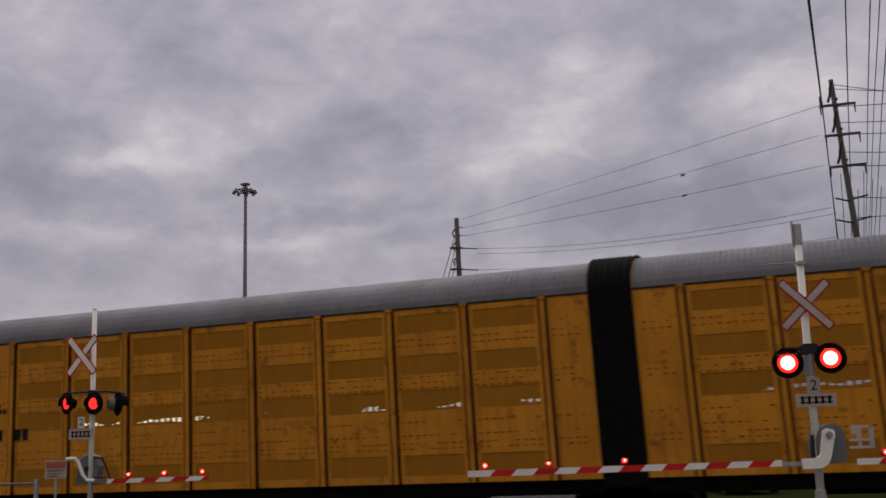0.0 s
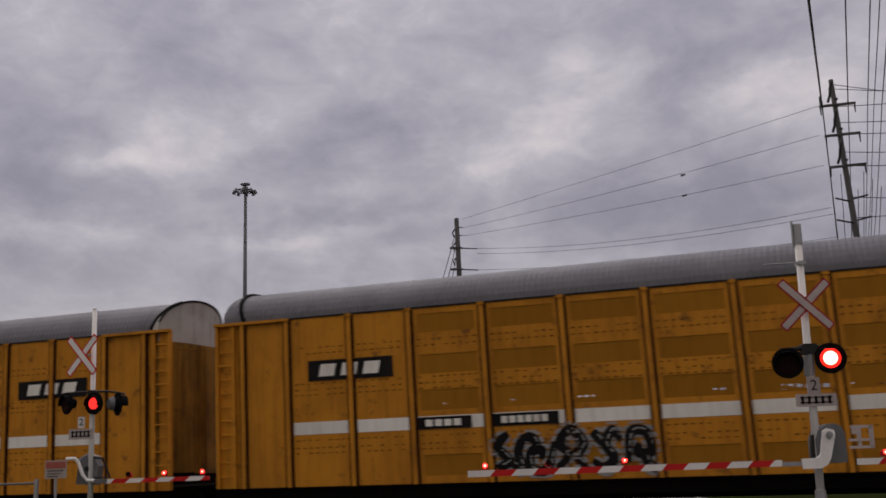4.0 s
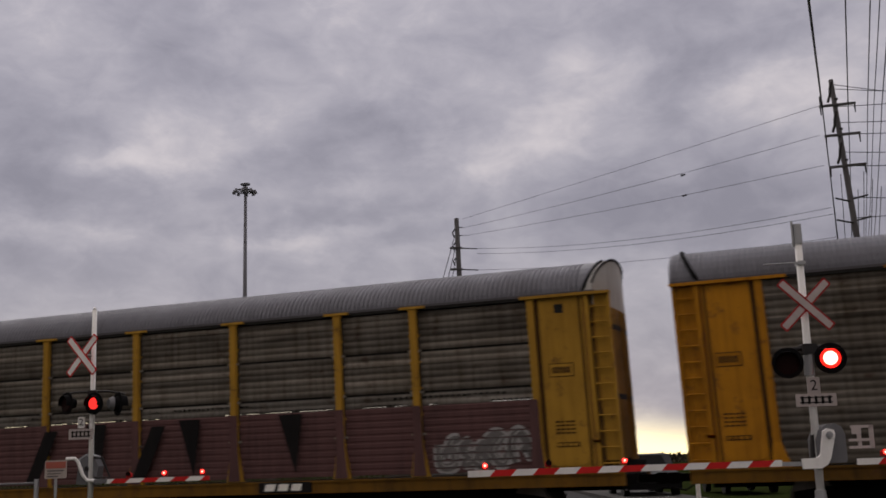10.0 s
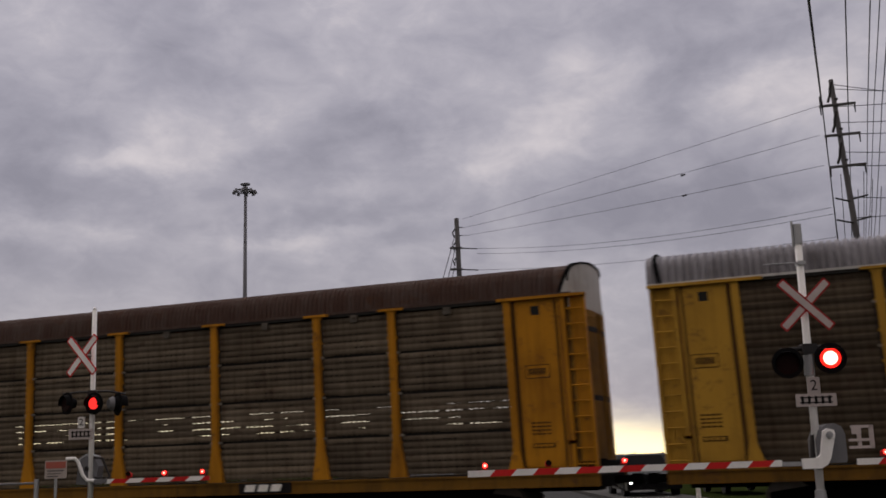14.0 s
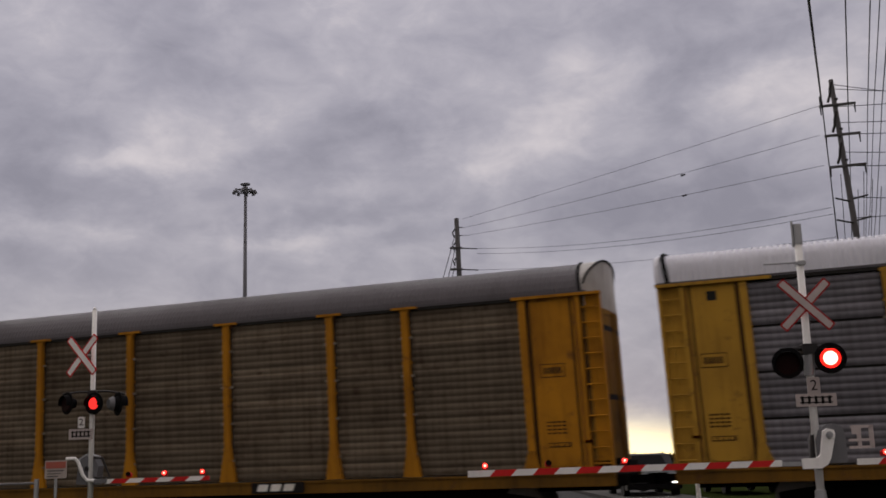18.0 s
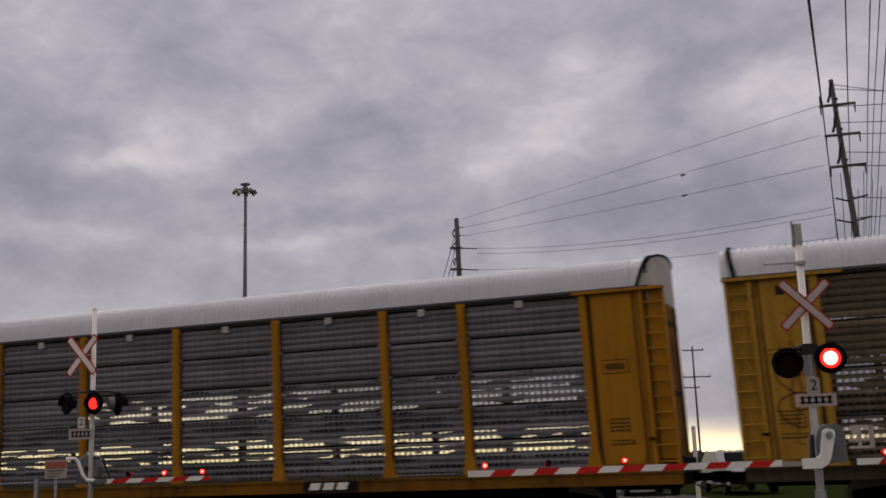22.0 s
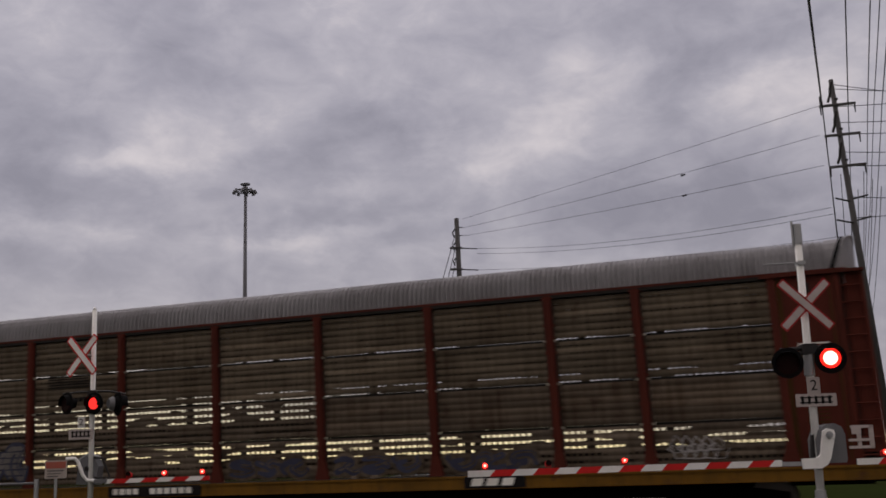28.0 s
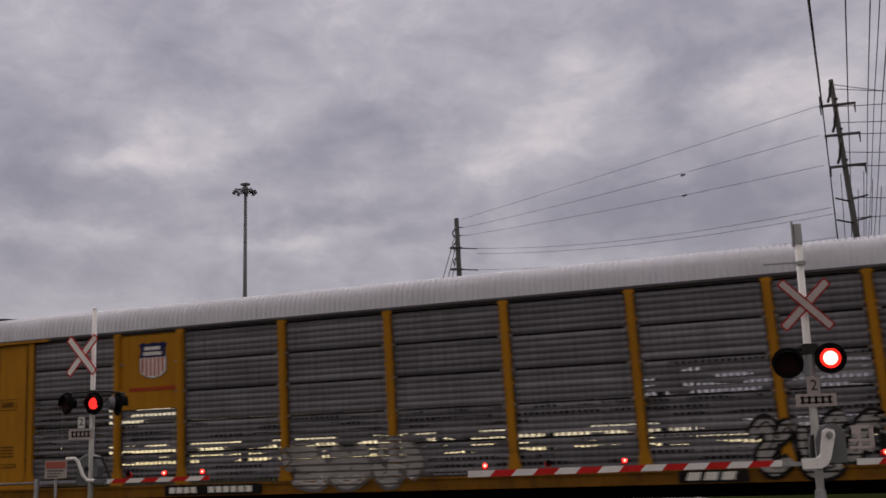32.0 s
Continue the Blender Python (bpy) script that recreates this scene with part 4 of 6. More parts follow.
def roof_mesh(length, deep, material, pitch=0.115, prof=ARCH):
    def build():
        s = Shape()
        steep = lambda y: max(0.0, 1 - y / 0.5) if y < 1.5 else -max(0.0, 1 - (3.0 - y) / 0.5)
        rows, x = [], 0.0
        while x < length - pitch:
            for u, drop in ((0.0, deep), (0.16, 0.0), (0.62, 0.0), (0.78, deep)):
                rows.append([(x + u * pitch, y + drop * steep(y), z - drop) for y, z in prof])
            x += pitch
        rows.append([(length, y + deep * steep(y), z - deep) for y, z in prof])
        s.sheet(rows)
        return s.mesh("roof", material)

    return shared(("roof", length, deep, material.name, pitch, len(prof)), build)


def corrugated(width, height, material, pitch=0.155, deep=0.016):
    """Sheet with level corrugations, its lower corner at the origin."""

    def build():
        s = Shape()
        waves = max(1, round(height / pitch))
        step = height / waves / 8
        prof = [(deep * (0.5 + 0.5 * math.cos(2 * math.pi * k / 8)) ** 2, k * step) for k in range(waves * 8 + 1)]
        s.sheet([[(x, y, z) for y, z in prof] for x in (0.0, width)])
        return s.mesh("side_panel", material, True)

    return shared(("sheet", round(width, 3), round(height, 3), material.name, pitch), build)


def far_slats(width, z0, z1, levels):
    """Far wall: closed plates block light in place of unseen loaded cars, open vent bands above."""

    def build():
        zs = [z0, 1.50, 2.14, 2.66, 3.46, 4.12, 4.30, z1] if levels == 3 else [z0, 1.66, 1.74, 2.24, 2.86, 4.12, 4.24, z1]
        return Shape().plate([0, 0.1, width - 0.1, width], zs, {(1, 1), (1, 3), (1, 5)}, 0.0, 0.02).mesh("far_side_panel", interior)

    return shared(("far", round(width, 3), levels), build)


def post_mesh(style, material):
    def build():
        s = Shape()
        lo = 1.08
        if style == "cap":
            s.prism([(-0.21, lo), (0.21, lo), (0.20, lo + 0.10), (0.115, lo + 0.62), (0.085, lo + 0.80), (0.085, EAVE - 0.08), (0.13, EAVE - 0.02), (-0.13, EAVE - 0.02), (-0.085, EAVE - 0.08), (-0.085, lo + 0.80), (-0.115, lo + 0.62), (-0.20, lo + 0.10)], -0.10, 0.03)
            s.box(-0.31, 0.31, -0.13, 0.03, EAVE - 0.02, EAVE + 0.035)
        else:
            s.prism([(-0.17, lo), (0.17, lo), (0.088, lo + 0.42), (0.088, EAVE), (-0.088, EAVE), (-0.088, lo + 0.42)], -0.09, 0.03)
        s.box(-0.045, 0.045, -0.115, -0.08, lo + 0.5, EAVE - 0.1)
        for k in range(6):
            z = lo + 0.75 + k * 0.6
            s.box(-0.125, 0.125, -0.06, -0.02, z, z + 0.05)
        return s.mesh("post", material)

    return shared(("post", style, material.name), build)


def end_bay(parent, at, d, material):
    """Smooth end bay: ladder pocket beside the corner, then the door track panel."""
    lo = 1.06

    def build(key, shape_of):
        def made():
            s = shape_of()
            if d < 0:
                s.v = [(-x, y, z) for x, y, z in s.v]
            return s.mesh(key, material)

        return piece(key, shared((key, material.name, d), made), parent, (at, 0, 0))

    prof = [(0.0, -0.03), (0.07, -0.03), (0.07, 0.06), (0.46, 0.06), (0.46, -0.06), (0.56, -0.06), (0.56, 0.02), (0.60, 0.0), (1.70, 0.0), (1.70, -0.07), (1.86, -0.07), (1.86, 0.10), (0.0, 0.10)]
    build("end_panel", lambda: Shape().prism(prof, lo, EAVE, "z"))
    build("access_plate", lambda: Shape().prism([(0.70, lo + 0.34), (0.78, lo + 0.20), (0.86, lo + 0.16), (1.46, lo + 0.16), (1.54, lo + 0.20), (1.60, lo + 0.34), (1.60, EAVE - 0.10), (0.70, EAVE - 0.10)], -0.020, 0.0))
    for z in (1.7, 2.6, 3.5, 4.4):
        build("stile_clip", lambda: Shape().box(0.42, 0.60, -0.085, -0.055, z, z + 0.05))
    # dark strips draw the shadow gap at both edges of the access plate
    part("plate_groove", Shape().box(*sorted((0.655 * d, 0.70 * d)), -0.004, 0.012, lo + 0.1, EAVE - 0.04).box(*sorted((1.60 * d, 1.70 * d)), -0.004, 0.012, lo + 0.1, EAVE - 0.04), groove_brown, parent, at=(at, 0, 0))
    build("post_foot", lambda: Shape().prism([(1.62, lo), (2.02, lo), (1.86, lo + 0.5), (1.70, lo + 0.5)], -0.075, -0.02))
    build("header_bar", lambda: Shape().box(-0.03, 2.35 if d > 0 else 2.0, -0.11, 0.04, EAVE - 0.03, EAVE + 0.035, 0.01))
    part("door_groove", Shape().box(*sorted((0.575 * d, 0.60 * d)), -0.004, 0.019, lo + 0.02, EAVE - 0.04), spray_brown, parent, at=(at, 0, 0))


def rung_mesh(material):
    return shared(("rung", material.name), lambda: Shape().path([(0.0, 0.05, 0), (0.02, -0.04, 0), (0.38, -0.04, 0), (0.40, 0.05, 0)], 0.018, 5).mesh("ladder_rung", material))


def bars(parent, x0, x1, z0, z1, count, material, name="lettering", y=-0.02, gap=0.25, slant=0.0):
    """A line of lettering as plain blocks."""
    s = Shape()
    w = (x1 - x0) / count
    for i in range(count):
        a, b = x0 + i * w, x0 + (i + 1 - gap) * w
        s.prism([(a, z0), (b, z0), (b + slant, z1), (a + slant, z1)], y - 0.004, y + 0.004)
    return part(name, s, material, parent)


STRUTS = {}
FORMS = [
    [[(0.10, 0.20), (0.30, 0.92), (0.78, 0.90), (0.80, 0.45), (0.45, 0.42), (0.48, 0.66)], [(0.62, 0.40), (0.72, 0.10), (1.00, 0.02)]],
    [[(0.05, 0.72), (0.30, 0.98), (0.52, 0.62), (0.30, 0.28), (0.55, 0.02), (0.92, 0.22)], [(0.50, 0.62), (0.92, 0.96)]],
    [[(0.08, 0.04), (0.36, 0.34), (0.20, 0.66), (0.58, 0.98), (0.90, 0.66), (0.62, 0.40), (0.94, 0.06)]],
    [[(0.20, 0.98), (0.10, 0.40), (0.40, 0.05), (0.70, 0.42), (0.44, 0.66)], [(0.70, 0.42), (0.95, 0.90)]],
    [[(0.04, 0.50), (0.30, 0.94), (0.62, 0.52), (0.36, 0.08), (0.70, 0.02), (0.98, 0.44), (0.78, 0.92)]],
    [[(0.12, 0.90), (0.52, 0.72), (0.14, 0.36), (0.46, 0.04)], [(0.52, 0.72), (0.94, 0.94), (0.80, 0.50), (0.98, 0.10)]],
    [[(0.90, 0.12), (0.40, 0.04), (0.10, 0.30), (0.50, 0.56), (0.90, 0.74), (0.56, 0.98), (0.22, 0.84)], [(0.30, 0.44), (0.08, 0.62)]],
]


def smooth_line(points, steps):
    """A rounded line through points."""
    p = [points[0]] + list(points) + [points[-1]]
    out = []
    for i in range(1, len(p) - 2):
        for k in range(steps):
            u = k / steps
            out.append(tuple(0.5 * (2 * b + (c - a) * u + (2 * a - 5 * b + 4 * c - d) * u * u + (3 * b - a - 3 * c + d) * u ** 3) for a, b, c, d in zip(p[i - 1], p[i], p[i + 1], p[i + 2])))
    return out + [points[-1]]


def on_side(parent, x, z):
    """Where the outer face of a car's side lies at x and z: posts and sill stand proud of the panels."""
    posts, half, proud, sill = STRUTS.get(parent.name, (POSTS[1:-1], 0.105, -0.119, True))
    if sill and z < 1.08:
        return -0.090
    reach = half + (max(0.0, 1.7 - z) * 0.17 if sill else 0.0)
    return proud if any(abs(x - q) < reach for q in posts) else -0.018


def brush(shape, parent, line, width, lift, taper=0.0):
    """A broad sprayed stroke that lies on the car's side."""
    o, n = len(shape.v), len(line)
    cuts = [-0.5, -0.17, 0.17, 0.5]
    for i, (x, z) in enumerate(line):
        (a, b), (c, d) = line[max(i - 1, 0)], line[min(i + 1, n - 1)]
        l = math.hypot(c - a, d - b) or 1.0
        nx, nz = -(d - b) / l, (c - a) / l
        u = min(i, n - 1 - i) / max(1, n - 1)
        w = width * (1 - taper * (1 - min(1.0, u * 5)))
        for k in cuts:
            px, pz = x + nx * w * k, z + nz * w * k
            shape.v.append((px, on_side(parent, px, pz) - lift - 0.00006 * i, pz))
    for i in range(n - 1):
        shape.f += [(o + 4 * i + k, o + 4 * i + k + 1, o + 4 * i + k + 5, o + 4 * i + k + 4) for k in range(3)]


def graffiti(parent, x0, x1, z0, z1, count, fill, edge, seed, letters=True):
    """A row of interlocked sprayed forms: dark or pale outline, filled body and thin inner lines."""
    w, h = (x1 - x0) / count, z1 - z0
    rng = random.Random(seed)
    last = -1
    for i in range(count):
        pick = rng.choice([k for k in range(len(FORMS)) if k != last])
        last = pick
        flip, over = rng.choice((-1, 1)), rng.choice((-1, 1))
        lean, drop, grow = rng.uniform(-0.10, 0.16), rng.uniform(-0.05, 0.06), rng.uniform(0.92, 1.12)
        bulge = (0.30 if letters else 0.36) * min(w, h)
        back, front, fine = Shape(), Shape(), Shape()
        m = bulge * 0.45
        for q, stroke in enumerate(FORMS[pick]):
            pts = [(x0 + i * w + m * 0.6 + (u + lean * (v - 0.5)) * (w * 1.16 - m * 1.2) + rng.uniform(-0.03, 0.03) * w, z0 + m + (v * grow + drop) * (h - 2 * m)) for u, v in [(0.5 + flip * (c - 0.5), 0.5 + over * (d - 0.5)) for c, d in stroke]]
            line = smooth_line(pts, 9)
            lift = 0.0022 * i + 0.004 * q
            brush(back, parent, line, bulge + 0.15, lift, 0.35)
            brush(front, parent, line, bulge, lift + 0.009, 0.45)
            if letters:
                inner = [(a + 0.16 * bulge, b + 0.16 * bulge) for a, b in line[3:len(line) // 2 + 2]]
                brush(fine, parent, inner, 0.035, lift + 0.014)
        rim = part("graffiti_shape", back, edge, parent)
        part("shape_fill", front, fill, rim)
        if letters:
            part("shape_line", fine, edge, rim)


def scribble(parent, x0, x1, z0, z1, material, seed, r=0.018):
    """A quick looping spray line."""
    rng = random.Random(seed)
    w, h, n = x1 - x0, z1 - z0, 56
    turns = max(3, round(5 * w / h)) if w > h else 5
    pts = []
    for i in range(n):
        u = i / (n - 1)
        a = 2 * math.pi * turns * u
        k = 0.55 + 0.45 * math.sin(3.1 * u * turns + seed)
        along, across = u * 0.86 + 0.07 + 0.13 * math.cos(a), 0.5 + 0.48 * k * math.sin(a) + rng.uniform(-0.03, 0.03)
        pts.append((x0 + w * along, z0 + h * across) if w >= h else (x0 + w * across, z1 - h * along))
    s = Shape()
    brush(s, parent, pts, 2 * r, 0.004, 0.6)
    part("spray_tag", s, material, parent)


def shield(parent, cx, z0, z1, w, top, low, stripes):
    """Shield badge: dark upper field over an optionally striped lower field."""
    h = z1 - z0
    out = [(-0.5, 0.94), (-0.36, 1.0), (-0.18, 0.95), (0, 1.0), (0.18, 0.95), (0.36, 1.0), (0.5, 0.94), (0.44, 0.80), (0.48, 0.45), (0.46, 0.18), (0.30, 0.06), (0.0, 0.0), (-0.30, 0.06), (-0.46, 0.18), (-0.48, 0.45), (-0.44, 0.80)]
    pts = [(cx + a * w, z0 + b * h) for a, b in out]
    big = [(cx + a * w * 1.07, z0 - 0.02 + b * (h + 0.04)) for a, b in out]
    if low is not yellow:
        part("badge_edge", Shape().prism(big, -0.026, -0.020), blue_mark, parent)
        part("badge_field", Shape().prism(pts, -0.032, -0.026), low, parent)
    else:
        s = Shape()
        for i in range(5):
            a = cx + w * (-0.345 + 0.15 * i)
            s.box(a, a + 0.075 * w, -0.040, -0.034, z0 + 0.05 * h, z0 + 0.57 * h)
        part("badge_field", s, white_mark, parent)
    upper = [(a, b) for a, b in pts if b > z0 + 0.6 * h]
    upper = [(cx - 0.46 * w, z0 + 0.58 * h)] + sorted([q for q in upper if q[0] < cx], key=lambda q: (q[1] > z0 + 0.9 * h, q[0])) + sorted([q for q in upper if q[0] >= cx], key=lambda q: (q[1] <= z0 + 0.9 * h, q[0])) + [(cx + 0.46 * w, z0 + 0.58 * h)]
    part("badge_top", Shape().prism(upper, -0.038, -0.032), top, parent)
    bars(parent, cx - 0.30 * w, cx + 0.30 * w, z0 + 0.79 * h, z0 + 0.89 * h, 5, white_mark, y=-0.042)
    bars(parent, cx - 0.36 * w, cx + 0.36 * w, z0 + 0.64 * h, z0 + 0.74 * h, 7, white_mark, y=-0.042)
    if stripes:
        s = Shape()
        for i in range(6):
            a = cx + w * (-0.42 + 0.15 * i)
            s.box(a, a + 0.075 * w, -0.040, -0.034, z0 + (0.16 if i in (0, 5) else 0.06) * h, z0 + 0.57 * h)
        part("badge_stripes", s, red_mark, parent)


def wheel_mesh():
    def build():
        s = Shape()
        s.tube((0, -0.07, 0), (0, 0.07, 0), 0.42, 0.42, 28).tube((0, 0.07, 0), (0, 0.10, 0), 0.455, 0.455, 28)
        s.tube((0, -0.10, 0), (0, -0.07, 0), 0.12, 0.16, 16)
        return s.mesh("wheel", rail_steel)

    return shared("wheel", build)


def bogie(parent, x):
    """Two-axle truck under a car."""
    def frame_mesh():
        s = Shape()
        s.prism([(-1.25, 0.36), (-0.95, 0.30), (-0.45, 0.22), (0.45, 0.22), (0.95, 0.30), (1.25, 0.36), (1.25, 0.56), (0.85, 0.62), (0.40, 0.68), (-0.40, 0.68), (-0.85, 0.62), (-1.25, 0.56)], -0.09, 0.09)
        for k in (-0.9, 0.9):
            s.tube((k, -0.16, 0.42), (k, 0.10, 0.42), 0.14, 0.14, 14)
        for k in (-0.2, 0.0, 0.2):
            s.tube((k, -0.05, 0.28), (k, -0.05, 0.62), 0.07, 0.07, 8)
        return s.mesh("side_frame", black_steel)

    side = shared("bogie_side", frame_mesh)
    truck = part("truck", Shape().box(-0.25, 0.25, -1.0, 1.0, 0.42, 0.72, 0.03), black_steel, parent, at=(x, WIDE / 2, 0))
    for y in (-0.98, 0.98):
        piece("side_frame", side, truck, (0, y, 0))
    for k in (-0.9, 0.9):
        part("axle", Shape().tube((0, -0.75, 0), (0, 0.75, 0), 0.075, 0.075, 10), black_steel, truck, at=(k, 0, 0.42))
        piece("wheel", wheel_mesh(), truck, (k, -0.75, 0.42), turn=pose(0, 0, 0, 0, 0, 0))
        piece("wheel", wheel_mesh(), truck, (k, 0.75, 0.42), turn=pose(0, 0, 0, 0, 0, 180))


def cap_height(y, prof=None):
    """The end plate is squarer at its shoulders than a round roof behind it."""
    if prof is SQUARE:
        return float(np.interp(y, [p[0] for p in SQUARE], [p[1] for p in SQUARE])) + 0.03
    return 4.94 + 0.87 * max(0.0, 1 - abs(1 - y / 1.5) ** 2.2) ** 0.47


def bow(y):
    """How far the end doors swell outwards at y across the car."""
    return 0.32 * (1 - abs((y - 1.5) / 1.5) ** 3)


def flat_end(parent, x, material, roof_m, prof=ARCH):
    """Rear end of a car: gable plate, slanted hoop over the roof edge and plain doors."""
    part("roof_end", Shape().prism([(y, z - 0.012) for y, z in prof], x - 0.05, x, "x"), roof_m, parent)
    slant = 0.46 if prof is ARCH else 0.12
    edge = [(x + 0.10 + slant * (5.86 - z) / 0.93, y - 0.012, z + 0.012) for y, z in prof[:len(prof) * 2 // 3]]
    part("roof_hoop", Shape().path(edge, 0.05, 6), lamp_black, parent)
    s, prof = Shape(), [(x + 0.22, 0.05)]
    for y in (0.10, 0.75, 1.46, 2.2, 2.86):
        prof += [(x + 0.16, y), (x + 0.10, y), (x + 0.10, y + 0.09), (x + 0.16, y + 0.09)]
    prof += [(x + 0.16, WIDE - 0.05), (x + 0.22, WIDE - 0.05)]
    part("end_door", s.prism(prof, 1.05, EAVE, "z"), material, parent)


def bowed_end(parent, corner, door_m, roof_m, white, hoop=(0.22, 0.36), slots=True, prof=ARCH):
    """Front end of a car: two bowed door leaves, the upper plate over them and the smooth cap of the roof."""
    x = corner - 0.39
    upper_m = gable_white if white else roof_m

    def leaf(y0, y1, out, deep):
        ys = [y0 + (y1 - y0) * i / 8 for i in range(9)]
        return [(x + bow(y) + out, y) for y in ys] + [(x + bow(y) + out - deep, y) for y in reversed(ys)]

    part("door_backing", Shape().prism(leaf(0.04, 2.96, -0.05, 0.03), 1.32, EAVE, "z"), interior, parent)
    for y0, y1, w0, w1 in ((0.03, 1.485, 0.78, 1.32), (1.515, 2.97, 1.66, 2.20)):
        door = part("end_door", Shape().prism(leaf(y0, y1, 0.0, 0.04), 1.32, 4.66, "z"), door_m, parent, smooth=False)
        for z in (2.62, 4.16) if slots else ():
            part("door_window", Shape().prism(leaf(w0 - 0.22, w1 + 0.10, 0.008, 0.016), z, z + 0.12, "z"), black_mark, door)
        part("hinge_strap", Shape().prism(leaf(y0 + 0.02, y1 - 0.02, 0.012, 0.02), 4.50, 4.54, "z"), door_m, door)
        part("lock_rod", Shape().tube((x + bow(y1 - 0.12 if y0 < 1 else y0 + 0.12) + 0.03, y1 - 0.12 if y0 < 1 else y0 + 0.12, 1.34), (x + bow(y1 - 0.12 if y0 < 1 else y0 + 0.12) + 0.03, y1 - 0.12 if y0 < 1 else y0 + 0.12, 4.62), 0.02, 0.02, 6), door_m, door)
    ys = [0.02 + 2.96 * i / 24 for i in range(25)]
    plate = [[(x + bow(y) + o, y, 4.66) for y in ys] for o in (0.0,)] + [[(x + bow(y), y, cap_height(y, prof) - 0.004) for y in ys]]
    part("upper_end_plate", Shape().sheet(plate), upper_m, parent, "white painted upper end" if white else "", smooth=True)
    # smooth cap between the slanted hoop and the end doors
    edge = [(corner - hoop[0] - hoop[1] * (5.86 - z) / 0.93, y, z + 0.010) for y, z in prof]
    rim = [(x + bow(y) + 0.015, y, cap_height(y, prof) + 0.008) for y, z in prof]
    part("roof_cap", Shape().sheet([edge, rim]), upper_m, parent, "white painted roof cap" if white else "")
    part("roof_skirt", Shape().sheet([[(corner - 0.66, y, z + 0.001) for y, z in prof], [(a - 0.002, y, z - 0.004) for a, y, z in edge]]), roof_m, parent)
    part("roof_hoop", Shape().path([(a, y - 0.012, z + 0.004) for a, y, z in edge[:7]], 0.042, 6), lamp_black, parent)
    part("cap_rim", Shape().path(rim[1:-1], 0.026, 6), lamp_black if white else upper_m, parent)
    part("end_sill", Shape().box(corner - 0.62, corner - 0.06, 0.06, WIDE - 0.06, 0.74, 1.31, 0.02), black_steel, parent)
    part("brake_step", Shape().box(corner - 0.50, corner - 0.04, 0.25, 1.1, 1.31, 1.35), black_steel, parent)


def underframe(parent, length, sill_material, bottom=0.78, top=1.07):
    for y0, y1 in ((-0.05, 0.06), (WIDE - 0.06, WIDE + 0.05)):
        s = Shape().box(0.0, length, y0, y1, bottom, top, 0.012)
        s.box(0.0, length, y0 - 0.03, y0 + 0.02, top - 0.05, top - 0.005)
        s.box(0.0, length, y0 - 0.03, y0 + 0.02, bottom, bottom + 0.04)
        part("side_sill", s, sill_material, parent)
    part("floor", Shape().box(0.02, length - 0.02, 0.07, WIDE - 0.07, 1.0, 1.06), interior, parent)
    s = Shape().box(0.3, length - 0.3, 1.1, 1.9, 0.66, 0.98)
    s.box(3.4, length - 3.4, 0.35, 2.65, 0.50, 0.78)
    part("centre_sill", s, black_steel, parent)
    for x, d in ((0.0, -1), (length, 1)):
        c = Shape().box(min(x, x + 0.68 * d), max(x, x + 0.68 * d), 1.40, 1.60, 0.80, 0.97, 0.03)
        c.box(min(x + 0.4 * d, x + 0.68 * d), max(x + 0.4 * d, x + 0.68 * d), 1.34, 1.66, 0.76, 1.0, 0.04)
        part("coupler", c, black_steel, parent)
        h = Shape().path([(x, 1.2, 0.80), (x + 0.3 * d, 1.15, 0.62), (x + 0.62 * d, 1.2, 0.70)], 0.022, 6)
        part("air_hose", h, rubber, parent)


